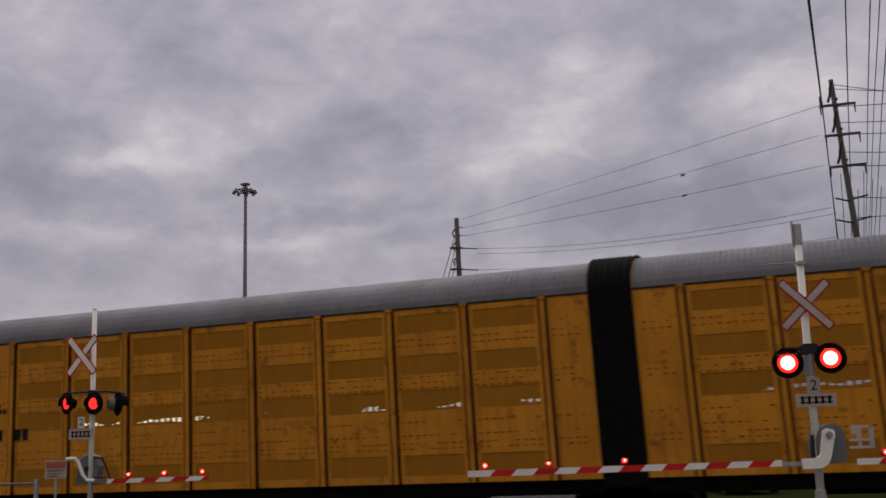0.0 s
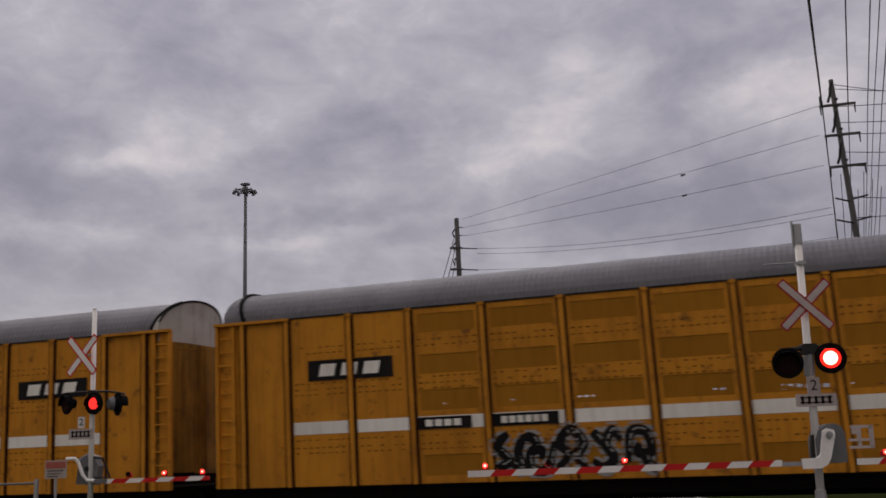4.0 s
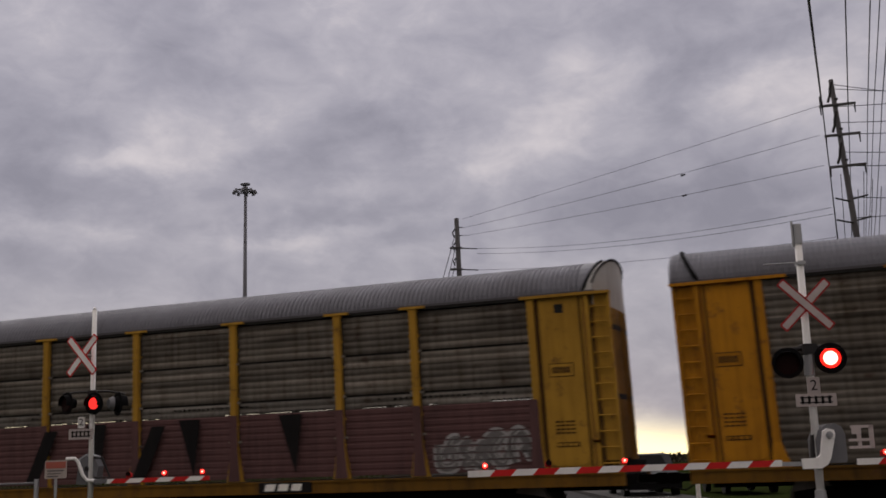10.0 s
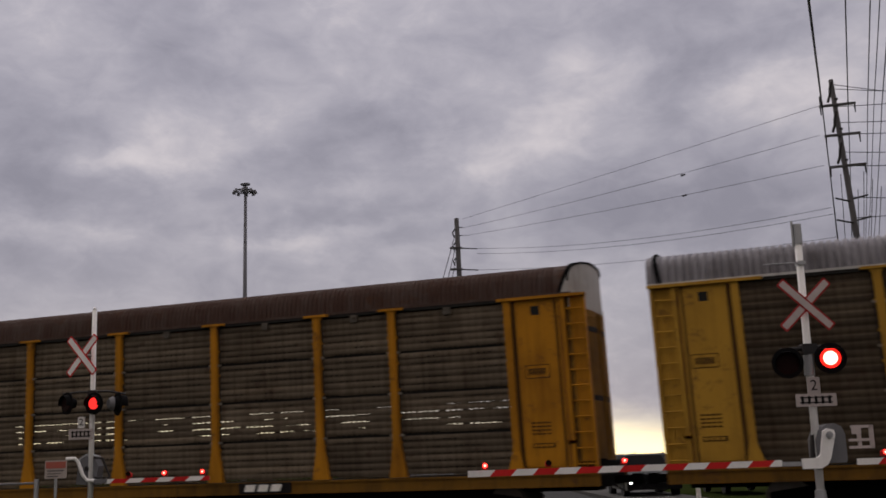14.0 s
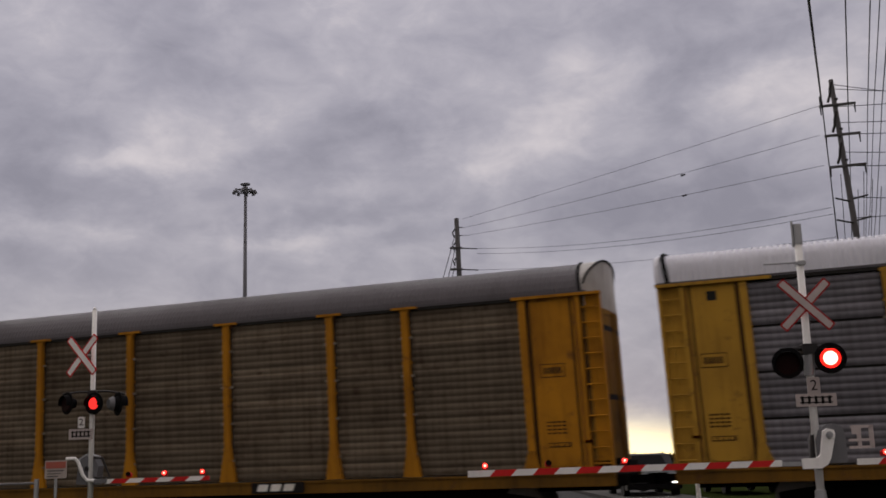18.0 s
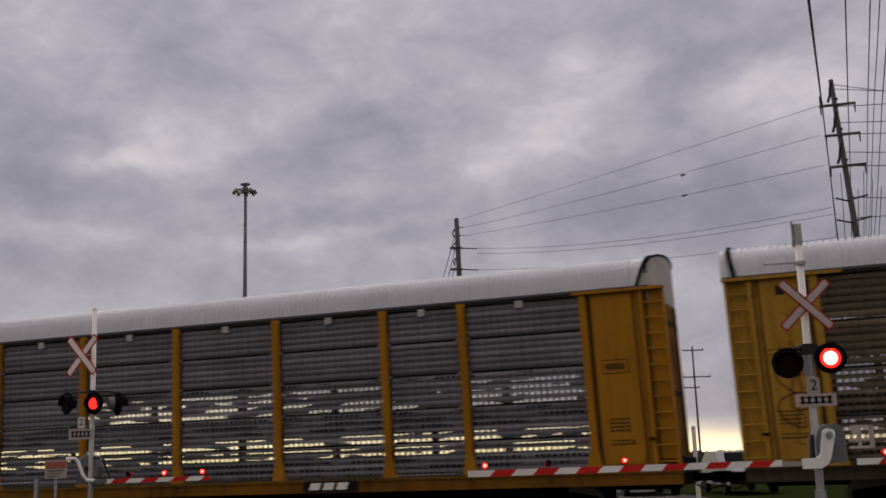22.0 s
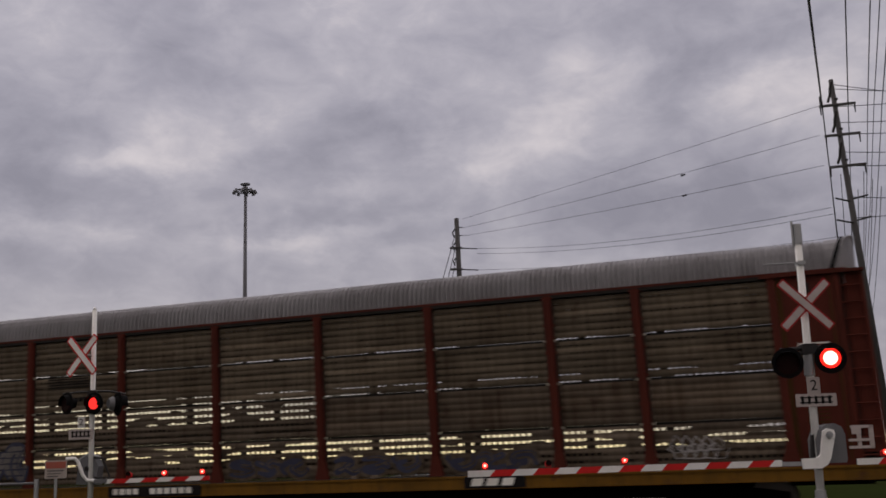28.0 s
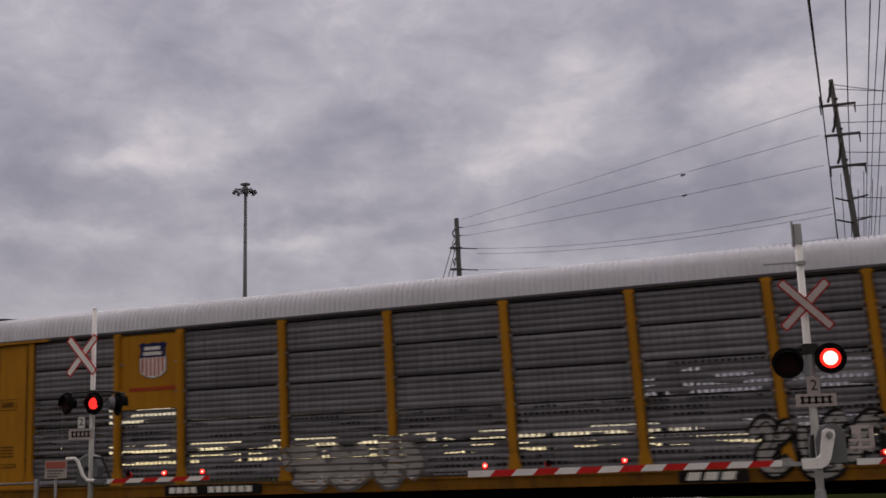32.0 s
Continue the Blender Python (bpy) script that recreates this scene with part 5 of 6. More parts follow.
def auto_rack(at, look_, label, marks=None):
    """Long covered rack car; at is its rear corner on the near side."""
    car = root("auto_rack_car", pose(at, TRACK_Y, 0), label, "rail car", "cars of the train")
    frame_m, panel_m, roof_m = look_["frame"], look_["panel"], look_["roof"]
    style = look_.get("style", "cap")
    prof = SQUARE if look_.get("ribbing", 0.02) >= 0.03 else ARCH
    post = post_mesh(style, frame_m)
    low, high = 1.11, EAVE - 0.02
    for x in POSTS[1:-1]:
        piece("post", post, car, (x, 0, 0))
        # dark strips put shade into the recess beside the post
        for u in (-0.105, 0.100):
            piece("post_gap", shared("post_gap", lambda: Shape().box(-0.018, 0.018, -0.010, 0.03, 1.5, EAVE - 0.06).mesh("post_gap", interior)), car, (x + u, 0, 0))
    swap = look_.get("swap", {})
    for i, (a, b) in enumerate(zip(POSTS, POSTS[1:])):
        w = b - a
        rows = look_.get("rows", 1)
        h = (high - low) / rows
        for k in range(rows):
            m = swap.get((i, k), swap.get(i, look_.get("upper", panel_m) if k * 2 >= rows else panel_m))
            piece("side_panel", corrugated(w, h - (0.05 if rows > 1 else 0.0), m), car, (a, 0.0, low + k * h))
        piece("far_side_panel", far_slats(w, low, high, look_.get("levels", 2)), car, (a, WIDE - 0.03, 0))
        piece("far_screen", shared(("far_screen", round(w, 3)), lambda: Shape().box(0.1, w - 0.1, 0.008, 0.012, 1.45, 4.40).mesh("far_screen", fine_mesh)), car, (a, WIDE - 0.03, 0))
    rows = look_.get("rows", 1)
    levels = [low + k * (high - low) / rows for k in range(1, rows)] if rows > 1 else [1.62 + 0.88 * k for k in range(4)]
    for x in POSTS[1:-1]:
        for z in levels:
            piece("post_clip", shared("post_clip", lambda: Shape().box(-0.038, 0.038, -0.062, -0.02, -0.055, 0.0, 0.014).mesh("post_clip", clip_steel)), car, (x - 0.127, 0, z))
            piece("post_clip", STORE["post_clip"], car, (x + 0.127, 0, z))
    for k in range(1, rows):
        z = low + k * (high - low) / rows - 0.075
        part("joint_strip", Shape().box(POSTS[0], POSTS[-1], 0.052, 0.064, z - 0.03, z + 0.075) if "strip" not in look_ else Shape().box(POSTS[0], POSTS[-1], -0.012, 0.05, z + 0.0, z + 0.045), look_.get("strip", interior), car)
    for a, b in ((0.0, POSTS[0]), (POSTS[-1], LONG)):
        part("far_end_panel", Shape().box(max(a, INSET), min(b, LONG - 0.24), WIDE - 0.03, WIDE, low, high), frame_m, car)
    if look_.get("studs"):
        stud_m = gable_white if look_["studs"] == 2 else steel_warm
        for a, b in zip(POSTS, POSTS[1:]):
            piece("roof_bracket", shared(("stud", stud_m.name), lambda: Shape().box(-0.09, 0.09, -0.05, 0.03, EAVE - 0.20, EAVE - 0.03, 0.02).mesh("roof_bracket", stud_m)), car, ((a + b) / 2, 0, 0))
    end_bay(car, 0.0, 1, frame_m)
    end_bay(car, LONG, -1, frame_m)
    for k in range(11):
        z = 1.25 + k * 0.335
        piece("ladder_rung", rung_mesh(frame_m), car, (0.06, 0.02, z))
        piece("ladder_rung", rung_mesh(frame_m), car, (LONG - 0.47, 0.02, z))
    # dark strip draws the shade line under the roof edge
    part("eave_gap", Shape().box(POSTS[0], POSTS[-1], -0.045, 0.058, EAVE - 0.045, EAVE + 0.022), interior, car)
    s = Shape().box(0.0, LONG - 0.3, -0.05, 0.06, EAVE + 0.022, EAVE + 0.075)
    part("eave_rail", s, look_.get("rail", roof_dim), car)
    piece("roof", roof_mesh(LONG - 0.64, look_.get("ribbing", 0.02), roof_m, look_.get("pitch", 0.115), prof), car)
    flat_end(car, 0.02, frame_m, roof_m, prof)
    bowed_end(car, LONG, look_.get("door", yellow_end), roof_m, look_.get("white_end", True), look_.get("hoop", (0.22, 0.36)), True, prof)
    for z in (2.26, 3.62) if look_.get("levels", 2) == 3 else (2.94,):
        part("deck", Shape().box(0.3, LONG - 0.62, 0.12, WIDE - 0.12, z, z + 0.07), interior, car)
    underframe(car, LONG, look_.get("sill", yellow_dirty))
    bogie(car, 3.2)
    bogie(car, LONG - 3.2)
    # number board on the sill
    nx = look_.get("number", 5.9)
    part("number_board", Shape().box(nx, nx + 2.7, -0.092, -0.052, 0.80, 1.05), black_mark, car)
    bars(car, nx + 0.15, nx + 0.95, 0.86, 1.0, 4, white_mark, y=-0.098)
    bars(car, nx + 1.25, nx + 2.5, 0.86, 1.0, 6, white_mark, y=-0.098)
    part("builder_board", Shape().box(18.5, 19.9, -0.092, -0.052, 0.80, 1.05), black_mark, car)
    bars(car, 18.65, 19.7, 0.85, 1.01, 3, white_mark, y=-0.098, slant=0.06)
    if look_.get("rows", 1) == 4 or look_.get("rail"):
        for x in (1.02, LONG - 1.24):
            part("lift_hole", Shape().box(x, x + 0.20, -0.022, 0.004, 4.52, 4.72), interior, car)
    # stencils on the end doors
    for x in (LONG - 1.45, 0.75):
        bars(car, x, x + 0.55, 3.12, 3.42, 1, groove_brown, "stencil_frame", -0.021, 0.0)
        bars(car, x + 0.02, x + 0.53, 3.14, 3.40, 1, frame_m, "stencil_field", -0.026, 0.0)
        bars(car, x + 0.07, x + 0.48, 3.20, 3.34, 5, groove_brown, "stencil", -0.031)
        for q in (2.14, 2.06, 1.98, 1.90):
            bars(car, x + 0.05, x + 0.50, q, q + 0.035, 4, groove_brown, "stencil", -0.023)
        bars(car, x + 0.05, x + 0.55, 1.62, 1.72, 1, groove_brown, "stencil_frame", -0.023, 0.0)
        bars(car, x + 0.07, x + 0.53, 1.64, 1.70, 4, frame_m, "stencil", -0.028)
    if marks:
        marks(car)
    return car


WINDOWS = ((1.10, 1.56), (2.55, 3.02), (3.38, 3.82), (4.33, 4.76))


def shell_unit(at, inner, label, stripe, logo=None, marks=None):
    """One half of an articulated car. inner: the side of the bellows, 1 towards the front of the train, -1 towards its rear."""
    L = 21.0
    car = root("articulated_rack_unit", pose(at, TRACK_Y, 0), label, "rail car", "cars of the train")
    STRUTS[car.name] = ([], 0.06, -0.100, False)
    xs = [0.77, 2.0, 3.67, 5.2, 7.0, 8.85, 10.7, 12.55, 14.4, 16.25, 18.1, 19.95, 21.0]
    if inner < 0:
        xs = [L - x for x in reversed(xs)]
    STRUTS[car.name][0].extend(xs)
    lo = 0.93

    def bay(w, windows):
        def build():
            s = Shape()
            if not windows:
                s.box(0, w, 0.0, 0.03, lo, EAVE)
                return s.mesh("side_panel", yellow_shell)
            zs = [lo] + [z for ab in WINDOWS for z in ab] + [EAVE]
            s.plate([0, 0.20, w - 0.20, w], zs, {(1, 1), (1, 3), (1, 5), (1, 7)}, 0.0, 0.03)
            return s.mesh("side_panel", yellow_shell)

        return shared(("bay", round(w, 2), windows), build)

    def post():
        s = Shape().box(-0.055, 0.055, -0.075, 0.02, lo - 0.02, EAVE + 0.01, 0.008)
        s.box(-0.075, 0.075, -0.095, 0.0, EAVE - 0.05, EAVE + 0.02)
        return s.mesh("post", yellow_shell)

    # dark brown strips along both sides of a post
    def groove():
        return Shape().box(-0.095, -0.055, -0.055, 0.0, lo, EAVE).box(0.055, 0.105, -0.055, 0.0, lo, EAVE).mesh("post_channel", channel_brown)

    def slots(w):
        def build():
            s = Shape()
            rng = random.Random(int(w * 100))
            for z in (1.68, 1.80, 1.98, 2.28, 3.04, 3.16, 3.30, 4.02, 4.16):
                x = 0.18
                while x < w - 0.2:
                    if rng.random() < 0.80:
                        s.box(x, x + rng.uniform(0.06, 0.10), -0.004, 0.0, z, z + rng.uniform(0.022, 0.036))
                    x += 0.17
            return s.mesh("vent_perforation", slot_brown)

        return shared(("slots", round(w, 2)), build)

    p, g = shared("shell_post", post), shared("shell_groove", groove)
    ends = [x for x in xs if 0 < x < L]
    for x in ends:
        piece("post", p, car, (x, 0, 0))
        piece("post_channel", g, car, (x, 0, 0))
    for a, b in zip(xs, xs[1:]):
        w = b - a
        mid = (a + b) / 2 if inner > 0 else L - (a + b) / 2
        windows = 5.2 < mid < 19.95
        piece("side_panel", bay(w, windows), car, (a, 0, 0))
        if mid > 2.0:
            tagged(piece("vent_perforation", slots(w), car, (a, 0, 0)), kind="stuff")
        if windows:
            for k, (z0, z1) in enumerate(WINDOWS):
                piece("vent_screen", shared(("screen", round(w, 2), k), lambda: Shape().box(0.20, w - 0.20, 0.012, 0.018, z0, z1).mesh("vent_screen", screen_dots if k == 1 else screen)), car, (a, 0, 0))
        if stripe and mid > 2.1:
            part("white_stripe", Shape().box(a + 0.12, b - 0.12, -0.006, -0.001, 2.13, 2.42), white_mark, car)
    # outer end bay with ladder
    e = 0.0 if inner > 0 else L
    d = 1 if inner > 0 else -1
    prof = [(0.0, -0.05), (0.08, -0.05), (0.08, 0.05), (0.44, 0.05), (0.44, -0.05), (0.54, -0.05), (0.54, 0.03), (0.72, 0.03), (0.72, 0.09), (0.0, 0.09)]
    s = Shape().prism([(e + u * d, v) for u, v in prof], lo, EAVE, "z")
    part("end_panel", s, yellow_shell, car)
    s = Shape()
    a, b = sorted((e - 0.02 * d, e + 2.0 * d))
    s.box(a, b, -0.10, 0.04, EAVE - 0.04, EAVE + 0.03, 0.01)
    part("header_bar", s, yellow_shell, car)
    for k in range(11):
        piece("ladder_rung", rung_mesh(yellow_shell), car, (e + (0.06 if d > 0 else -0.47), 0.02, 1.2 + k * 0.335))
    a, b = (0.3, L) if d > 0 else (0.0, L - 0.3)
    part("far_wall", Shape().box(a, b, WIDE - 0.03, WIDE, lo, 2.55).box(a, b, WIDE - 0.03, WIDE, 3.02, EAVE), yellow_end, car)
    part("far_screen", Shape().box(a, b, WIDE - 0.02, WIDE - 0.016, 2.55, 3.02), fine_mesh, car)
    # rail coloured dark to draw the shade line below the roof
    part("eave_rail", Shape().box(0, L, -0.02, 0.06, EAVE, EAVE + 0.035).box(0, L, WIDE - 0.06, WIDE + 0.02, EAVE, EAVE + 0.035), interior, car)
    piece("roof", roof_mesh(L - (INSET if d > 0 else 0.64), 0.014, roof_grey, 0.13), car, (INSET if d > 0 else 0.0, 0, 0))
    if d > 0:
        flat_end(car, INSET + 0.02, yellow_shell, roof_grey)
    else:
        bowed_end(car, L, yellow_end, roof_grey, True, slots=False)
    part("inner_end_frame", Shape().prism([(y, z) for y, z in ARCH] + [(3.0, 0.95), (0.0, 0.95)], *((L - 0.03, L) if d > 0 else (0.0, 0.03)), "x"), yellow_shell, car)
    part("middle_deck", Shape().box(0.62, L - 0.62, 0.12, WIDE - 0.12, 2.40, 2.48), interior, car)
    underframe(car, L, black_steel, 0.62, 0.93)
    bogie(car, e + 2.6 * d)
    if marks:
        marks(car)
    return car


def bellows(at):
    """Black folded cover between the two halves of an articulated car, on their shared truck."""
    b = root("bellows_joint", pose(at, TRACK_Y, 0), "black rubber bellows joining two rail car halves", "bellows", "bellows of the train")
    s, n = Shape(), 14
    rows = []
    for i in range(n + 1):
        x = -0.01 + 0.97 * i / n
        d = 0.05 if i % 2 else -0.02
        rows.append([(x, y * (1 + 0) + (d if y < 1.5 else -d) - 0.02 * (1 if y < 1.5 else -1), z + 0.06 - d) for y, z in [(0.0, 0.70)] + ARCH + [(3.0, 0.70)]])
    s.sheet(rows)
    part("cover", s, rubber, b)
    part("lower_plate", Shape().box(0.0, 0.95, 0.4, 2.6, 0.5, 0.9, 0.05), black_steel, b)
    bogie(b, 0.475)
    return b


# what is painted on each car
def panel_sign(car, x0, x1, z0, z1, material, name="sign_panel"):
    prof, z = [], z0
    while z < z1 - 0.02:
        prof += [(-0.014, z), (-0.014, min(z + 0.085, z1)), (-0.002, min(z + 0.10, z1)), (-0.002, min(z + 0.14, z1))]
        z += 0.155
    s = Shape().prism(prof + [(0.0, z1), (0.0, z0)], x0, x1, "x")
    return part(name, s, material, car)


def marks_red(car):
    panel_sign(car, 6.56, 9.25, 2.92, 4.84, red_mark)
    for z, n in ((4.06, 8), (3.56, 7), (3.08, 7)):
        w = 0.27 * n
        bars(car, 6.86, 6.86 + 0.30, z, z + 0.27, 1, white_mark, y=-0.022, gap=0.12)
        bars(car, 7.15, 6.86 + w, z, z + 0.21, n - 1, white_mark, y=-0.022, gap=0.22)
    scribble(car, 12.9, 13.4, 1.5, 1.9, spray_silver, 4)


def marks_block(car):
    panel_sign(car, 6.56, 9.25, 3.02, 3.98, yellow_pale)
    for x in (7.0, 7.58, 8.16):
        part("emblem_block", Shape().prism([(x, 3.30), (x + 0.10, 3.26), (x + 0.44, 3.26), (x + 0.50, 3.32), (x + 0.50, 3.78), (x + 0.40, 3.83), (x + 0.08, 3.83), (x, 3.76)], -0.026, -0.018), black_mark, car)
    bars(car, 6.98, 8.75, 3.10, 3.16, 1, black_mark, gap=0.0)
    # broad dull pink mural along the foot of the car
    for i, (a, b) in enumerate(zip(POSTS[2:], POSTS[3:])):
        panel_sign(car, a + 0.11, b - 0.11, 1.15, 2.66, spray_pink, "graffiti_field")
        part("graffiti_field", Shape().prism([(b - 0.16, 1.10), (b + 0.16, 1.10), (b + 0.105, 1.75), (b + 0.105, 2.66), (b - 0.105, 2.66), (b - 0.105, 1.75)], -0.122, -0.116), spray_pink, car)
    for x in (7.5, 10.0, 13.8, 16.6, 19.4):
        part("graffiti_wedge", Shape().prism([(x - 0.30, 2.62), (x + 0.32, 2.62), (x + 0.12, 1.25)], -0.126, -0.118), spray_black, car)
    part("graffiti_wedge", Shape().prism([(4.2, 1.15), (6.3, 1.15), (5.9, 1.95), (5.3, 2.35), (4.9, 1.9)], -0.126, -0.118), spray_black, car)
    for x in (11.6, 14.9):
        part("graffiti_wedge", Shape().prism([(x, 1.2), (x + 0.4, 1.2), (x + 1.0, 2.5), (x + 0.6, 2.5)], -0.126, -0.118), spray_black, car)
    graffiti(car, 22.95, 25.3, 1.20, 2.05, 4, spray_grey, spray_white, 31)
    bars(car, 0.82, 1.42, 3.55, 4.0, 1, spray_brown, "notice", -0.022, 0.0)
    bars(car, 0.85, 1.45, 1.6, 1.9, 1, spray_grey, "notice", -0.022, 0.0)


def wheel_logo(car, x0, x1, z0, z1):
    panel_sign(car, x0, x1, z0, z1, maroon_mark)
    h = z1 - z0
    bars(car, x0 + 0.10, x0 + 1.25, z0 + 0.52 * h, z0 + 0.74 * h, 7, white_mark, y=-0.024, gap=0.2)
    bars(car, x0 + 0.06, x1 - 0.45, z0 + 0.26 * h, z0 + 0.38 * h, 1, white_mark, y=-0.024, gap=0.0)
    bars(car, x0 + 0.06, x1 - 0.40, z0 + 0.06 * h, z0 + 0.18 * h, 1, white_mark, y=-0.024, gap=0.0)
    s = Shape()
    cx, cz = x1 - 0.40, z0 + 0.55 * h
    for r in (0.17, 0.30):
        arc = [(cx + r * math.cos(a), -0.024, cz + r * math.sin(a)) for a in [math.pi * (0.08 + 0.12 * i) for i in range(11)]]
        s.path(arc, 0.034, 6)
    part("wheel_badge", s, white_mark, car)


def marks_wheel_a(car):
    wheel_logo(car, 6.58, 9.20, 3.18, 3.90)
    graffiti(car, 9.75, 11.95, 1.22, 2.02, 3, spray_black, spray_grey, 41)
    scribble(car, 12.3, 13.4, 1.3, 1.8, spray_black, 42)
    graffiti(car, 14.9, 16.9, 1.05, 2.10, 2, spray_black, spray_white, 44)
    graffiti(car, 16.8, 18.9, 1.05, 2.14, 2, spray_black, spray_white, 43)


def marks_wheel_b(car):
    wheel_logo(car, 9.66, 12.32, 3.12, 3.94)
    for i, m in enumerate((spray_grey, spray_grey, spray_blue)):
        graffiti(car, 2.3 + 3.2 * i, 5.2 + 3.2 * i, 1.15, 1.85, 4, steel_dark, m, 50 + i)
    graffiti(car, 13.3, 17.2, 0.95, 2.0, 5, spray_white, spray_black, 54)
    graffiti(car, 17.9, 21.4, 0.95, 2.12, 5, spray_white, spray_black, 55)
    panel_sign(car, 22.8, 25.3, 1.15, 1.95, spray_brown, "graffiti_field")


def marks_striped_shield(car, x=5.5, z0=3.0, z1=4.75, w=1.0, plate=(4.66, 6.34)):
    part("sign_plate", Shape().box(plate[0], plate[1], -0.018, -0.004, 2.95, 4.86), yellow_deep, car)
    shield(car, x, z0, z1, w, blue_mark, white_mark, True)


def marks_rusty(car):
    marks_striped_shield(car, 7.95, 3.15, 4.7, 1.05, (6.58, 9.22))


def marks_stripes(car):
    panel_sign(car, 6.56, 9.25, 3.05, 3.92, strip_grey, "sign_field")
    for k in range(5):
        part("speed_line", Shape().box(6.85, 8.0, -0.024, -0.016, 3.46 + 0.075 * k, 3.495 + 0.075 * k), black_mark, car)
    bars(car, 7.85, 8.75, 3.47, 3.80, 2, black_mark, y=-0.026, gap=0.12, slant=0.08)
    bars(car, 6.9, 8.0, 3.28, 3.38, 7, black_mark, y=-0.022)
    bars(car, 6.9, 8.2, 3.10, 3.20, 8, black_mark, y=-0.022)


def marks_disc(car):
    ring = lambda r: [(1.2 + r * math.cos(a), 4.22 + r * math.sin(a)) for a in [2 * math.pi * i / 28 for i in range(28)]]
    part("badge_disc", Shape().prism(ring(0.36), -0.030, -0.020), black_mark, car)
    part("badge_ring", Shape().prism(ring(0.31), -0.036, -0.030), steel_cool, car)
    part("badge_field", Shape().prism(ring(0.25), -0.042, -0.036), blue_mark, car)
    part("badge_cross", Shape().box(1.16, 1.24, -0.048, -0.042, 4.0, 4.44).box(0.98, 1.42, -0.048, -0.042, 4.18, 4.26), steel_cool, car)


def marks_white_shield(car):
    part("sign_plate", Shape().box(4.66, 6.34, -0.018, -0.004, 3.05, 4.86), yellow, car)
    shield(car, 5.5, 3.22, 4.78, 1.15, blue_mark, white_mark, False)
    panel_sign(car, 6.56, 9.25, 1.15, 1.95, spray_white, "graffiti_field")
    panel_sign(car, 12.3, 14.9, 1.15, 1.95, spray_white, "graffiti_field")
    graffiti(car, 9.4, 13.8, 1.0, 2.2, 4, spray_black, spray_white, 61)
    graffiti(car, 17.9, 22.6, 0.75, 2.1, 5, spray_black, spray_grey, 65)
    scribble(car, 0.75, 1.6, 1.6, 3.6, spray_brown, 66)
    scribble(car, 18.2, 20.3, 2.9, 3.3, spray_green, 67)


def marks_shield_small(car):
    part("sign_plate", Shape().box(4.66, 6.34, -0.018, -0.004, 3.10, 4.86), yellow_deep, car)
    shield(car, 5.52, 3.66, 4.58, 0.76, blue_mark, white_mark, True)
    lettering(car, "BUILDING AMERICA", 5.50, -0.024, 3.38, 0.205, maroon_mark)


def marks_white_big(car):
    part("sign_plate", Shape().box(4.66, 6.34, -0.018, -0.004, 3.05, 4.86), yellow, car)
    shield(car, 5.5, 3.22, 4.78, 1.15, blue_mark, white_mark, False)
    scribble(car, 0.75, 1.5, 1.9, 2.3, spray_black, 71)
    graffiti(car, 2.1, 4.4, 1.2, 2.1, 4, steel_dark, spray_grey, 72)


def marks_oxide(car):
    graffiti(car, 2.5, 6.4, 1.15, 2.15, 5, spray_grey, spray_blue, 81)
    scribble(car, 0.75, 1.6, 3.2, 4.2, spray_silver, 82)
    scribble(car, 0.85, 1.6, 1.9, 2.9, spray_silver, 83)
    for k in range(5):
        part("speed_line", Shape().box(7.0, 8.3, -0.02, -0.008, 3.62 + 0.07 * k, 3.65 + 0.07 * k), black_mark, car)
    bars(car, 7.7, 8.6, 3.25, 3.35, 6, black_mark, y=-0.014)
    bars(car, 25.85, 26.45, 3.2, 3.5, 1, white_mark, "stencil_frame", -0.022, 0.0)
    bars(car, 25.88, 26.42, 3.23, 3.47, 1, oxide, "stencil_field", -0.027, 0.0)
    bars(car, 25.92, 26.38, 3.28, 3.42, 4, white_mark, "stencil", -0.032)
    scribble(car, 23.0, 24.2, 1.2, 1.8, spray_silver, 85)
    for k, x in enumerate((12.4, 15.2, 18.0)):
        graffiti(car, x, x + 2.2, 1.15, 1.60, 3, spray_blue, steel_brown, 86 + k)


def word_board(car, x0, x1, z0, z1):
    part("name_board", Shape().box(x0, x1, -0.020, -0.006, z0, z1, 0.01), black_mark, car)
    h, w = z1 - z0, (x1 - x0)
    for u in (0.13, 0.39, 0.65):
        a = x0 + u * w
        s = Shape().prism([(a, z0 + 0.20 * h), (a + 0.18 * w, z0 + 0.20 * h), (a + 0.21 * w, z0 + 0.80 * h), (a + 0.03 * w, z0 + 0.80 * h)], -0.030, -0.021)
        part("emblem_block", s, white_mark, car)


def marks_word(car):
    word_board(car, 6.95, 8.98, 3.34, 3.80)
    graffiti(car, 2.05, 4.3, 1.18, 1.90, 4, spray_green, spray_black, 91)
    scribble(car, 23.6, 24.4, 2.9, 3.3, spray_grey, 92)


def marks_last(car):
    part("sign_plate", Shape().box(4.55, 6.55, -0.018, -0.004, 2.95, 4.86), yellow_deep, car)
    shield(car, 5.62, 3.72, 4.62, 0.80, blue_mark, white_mark, True)
    bars(car, 4.9, 6.3, 3.40, 3.50, 13, red_mark, y=-0.024)
    graffiti(car, 9.3, 12.6, 0.82, 1.9, 3, spray_white, spray_grey, 95, letters=False)
    graffiti(car, 19.9, 25.4, 0.85, 2.1, 6, spray_white, spray_black, 97)


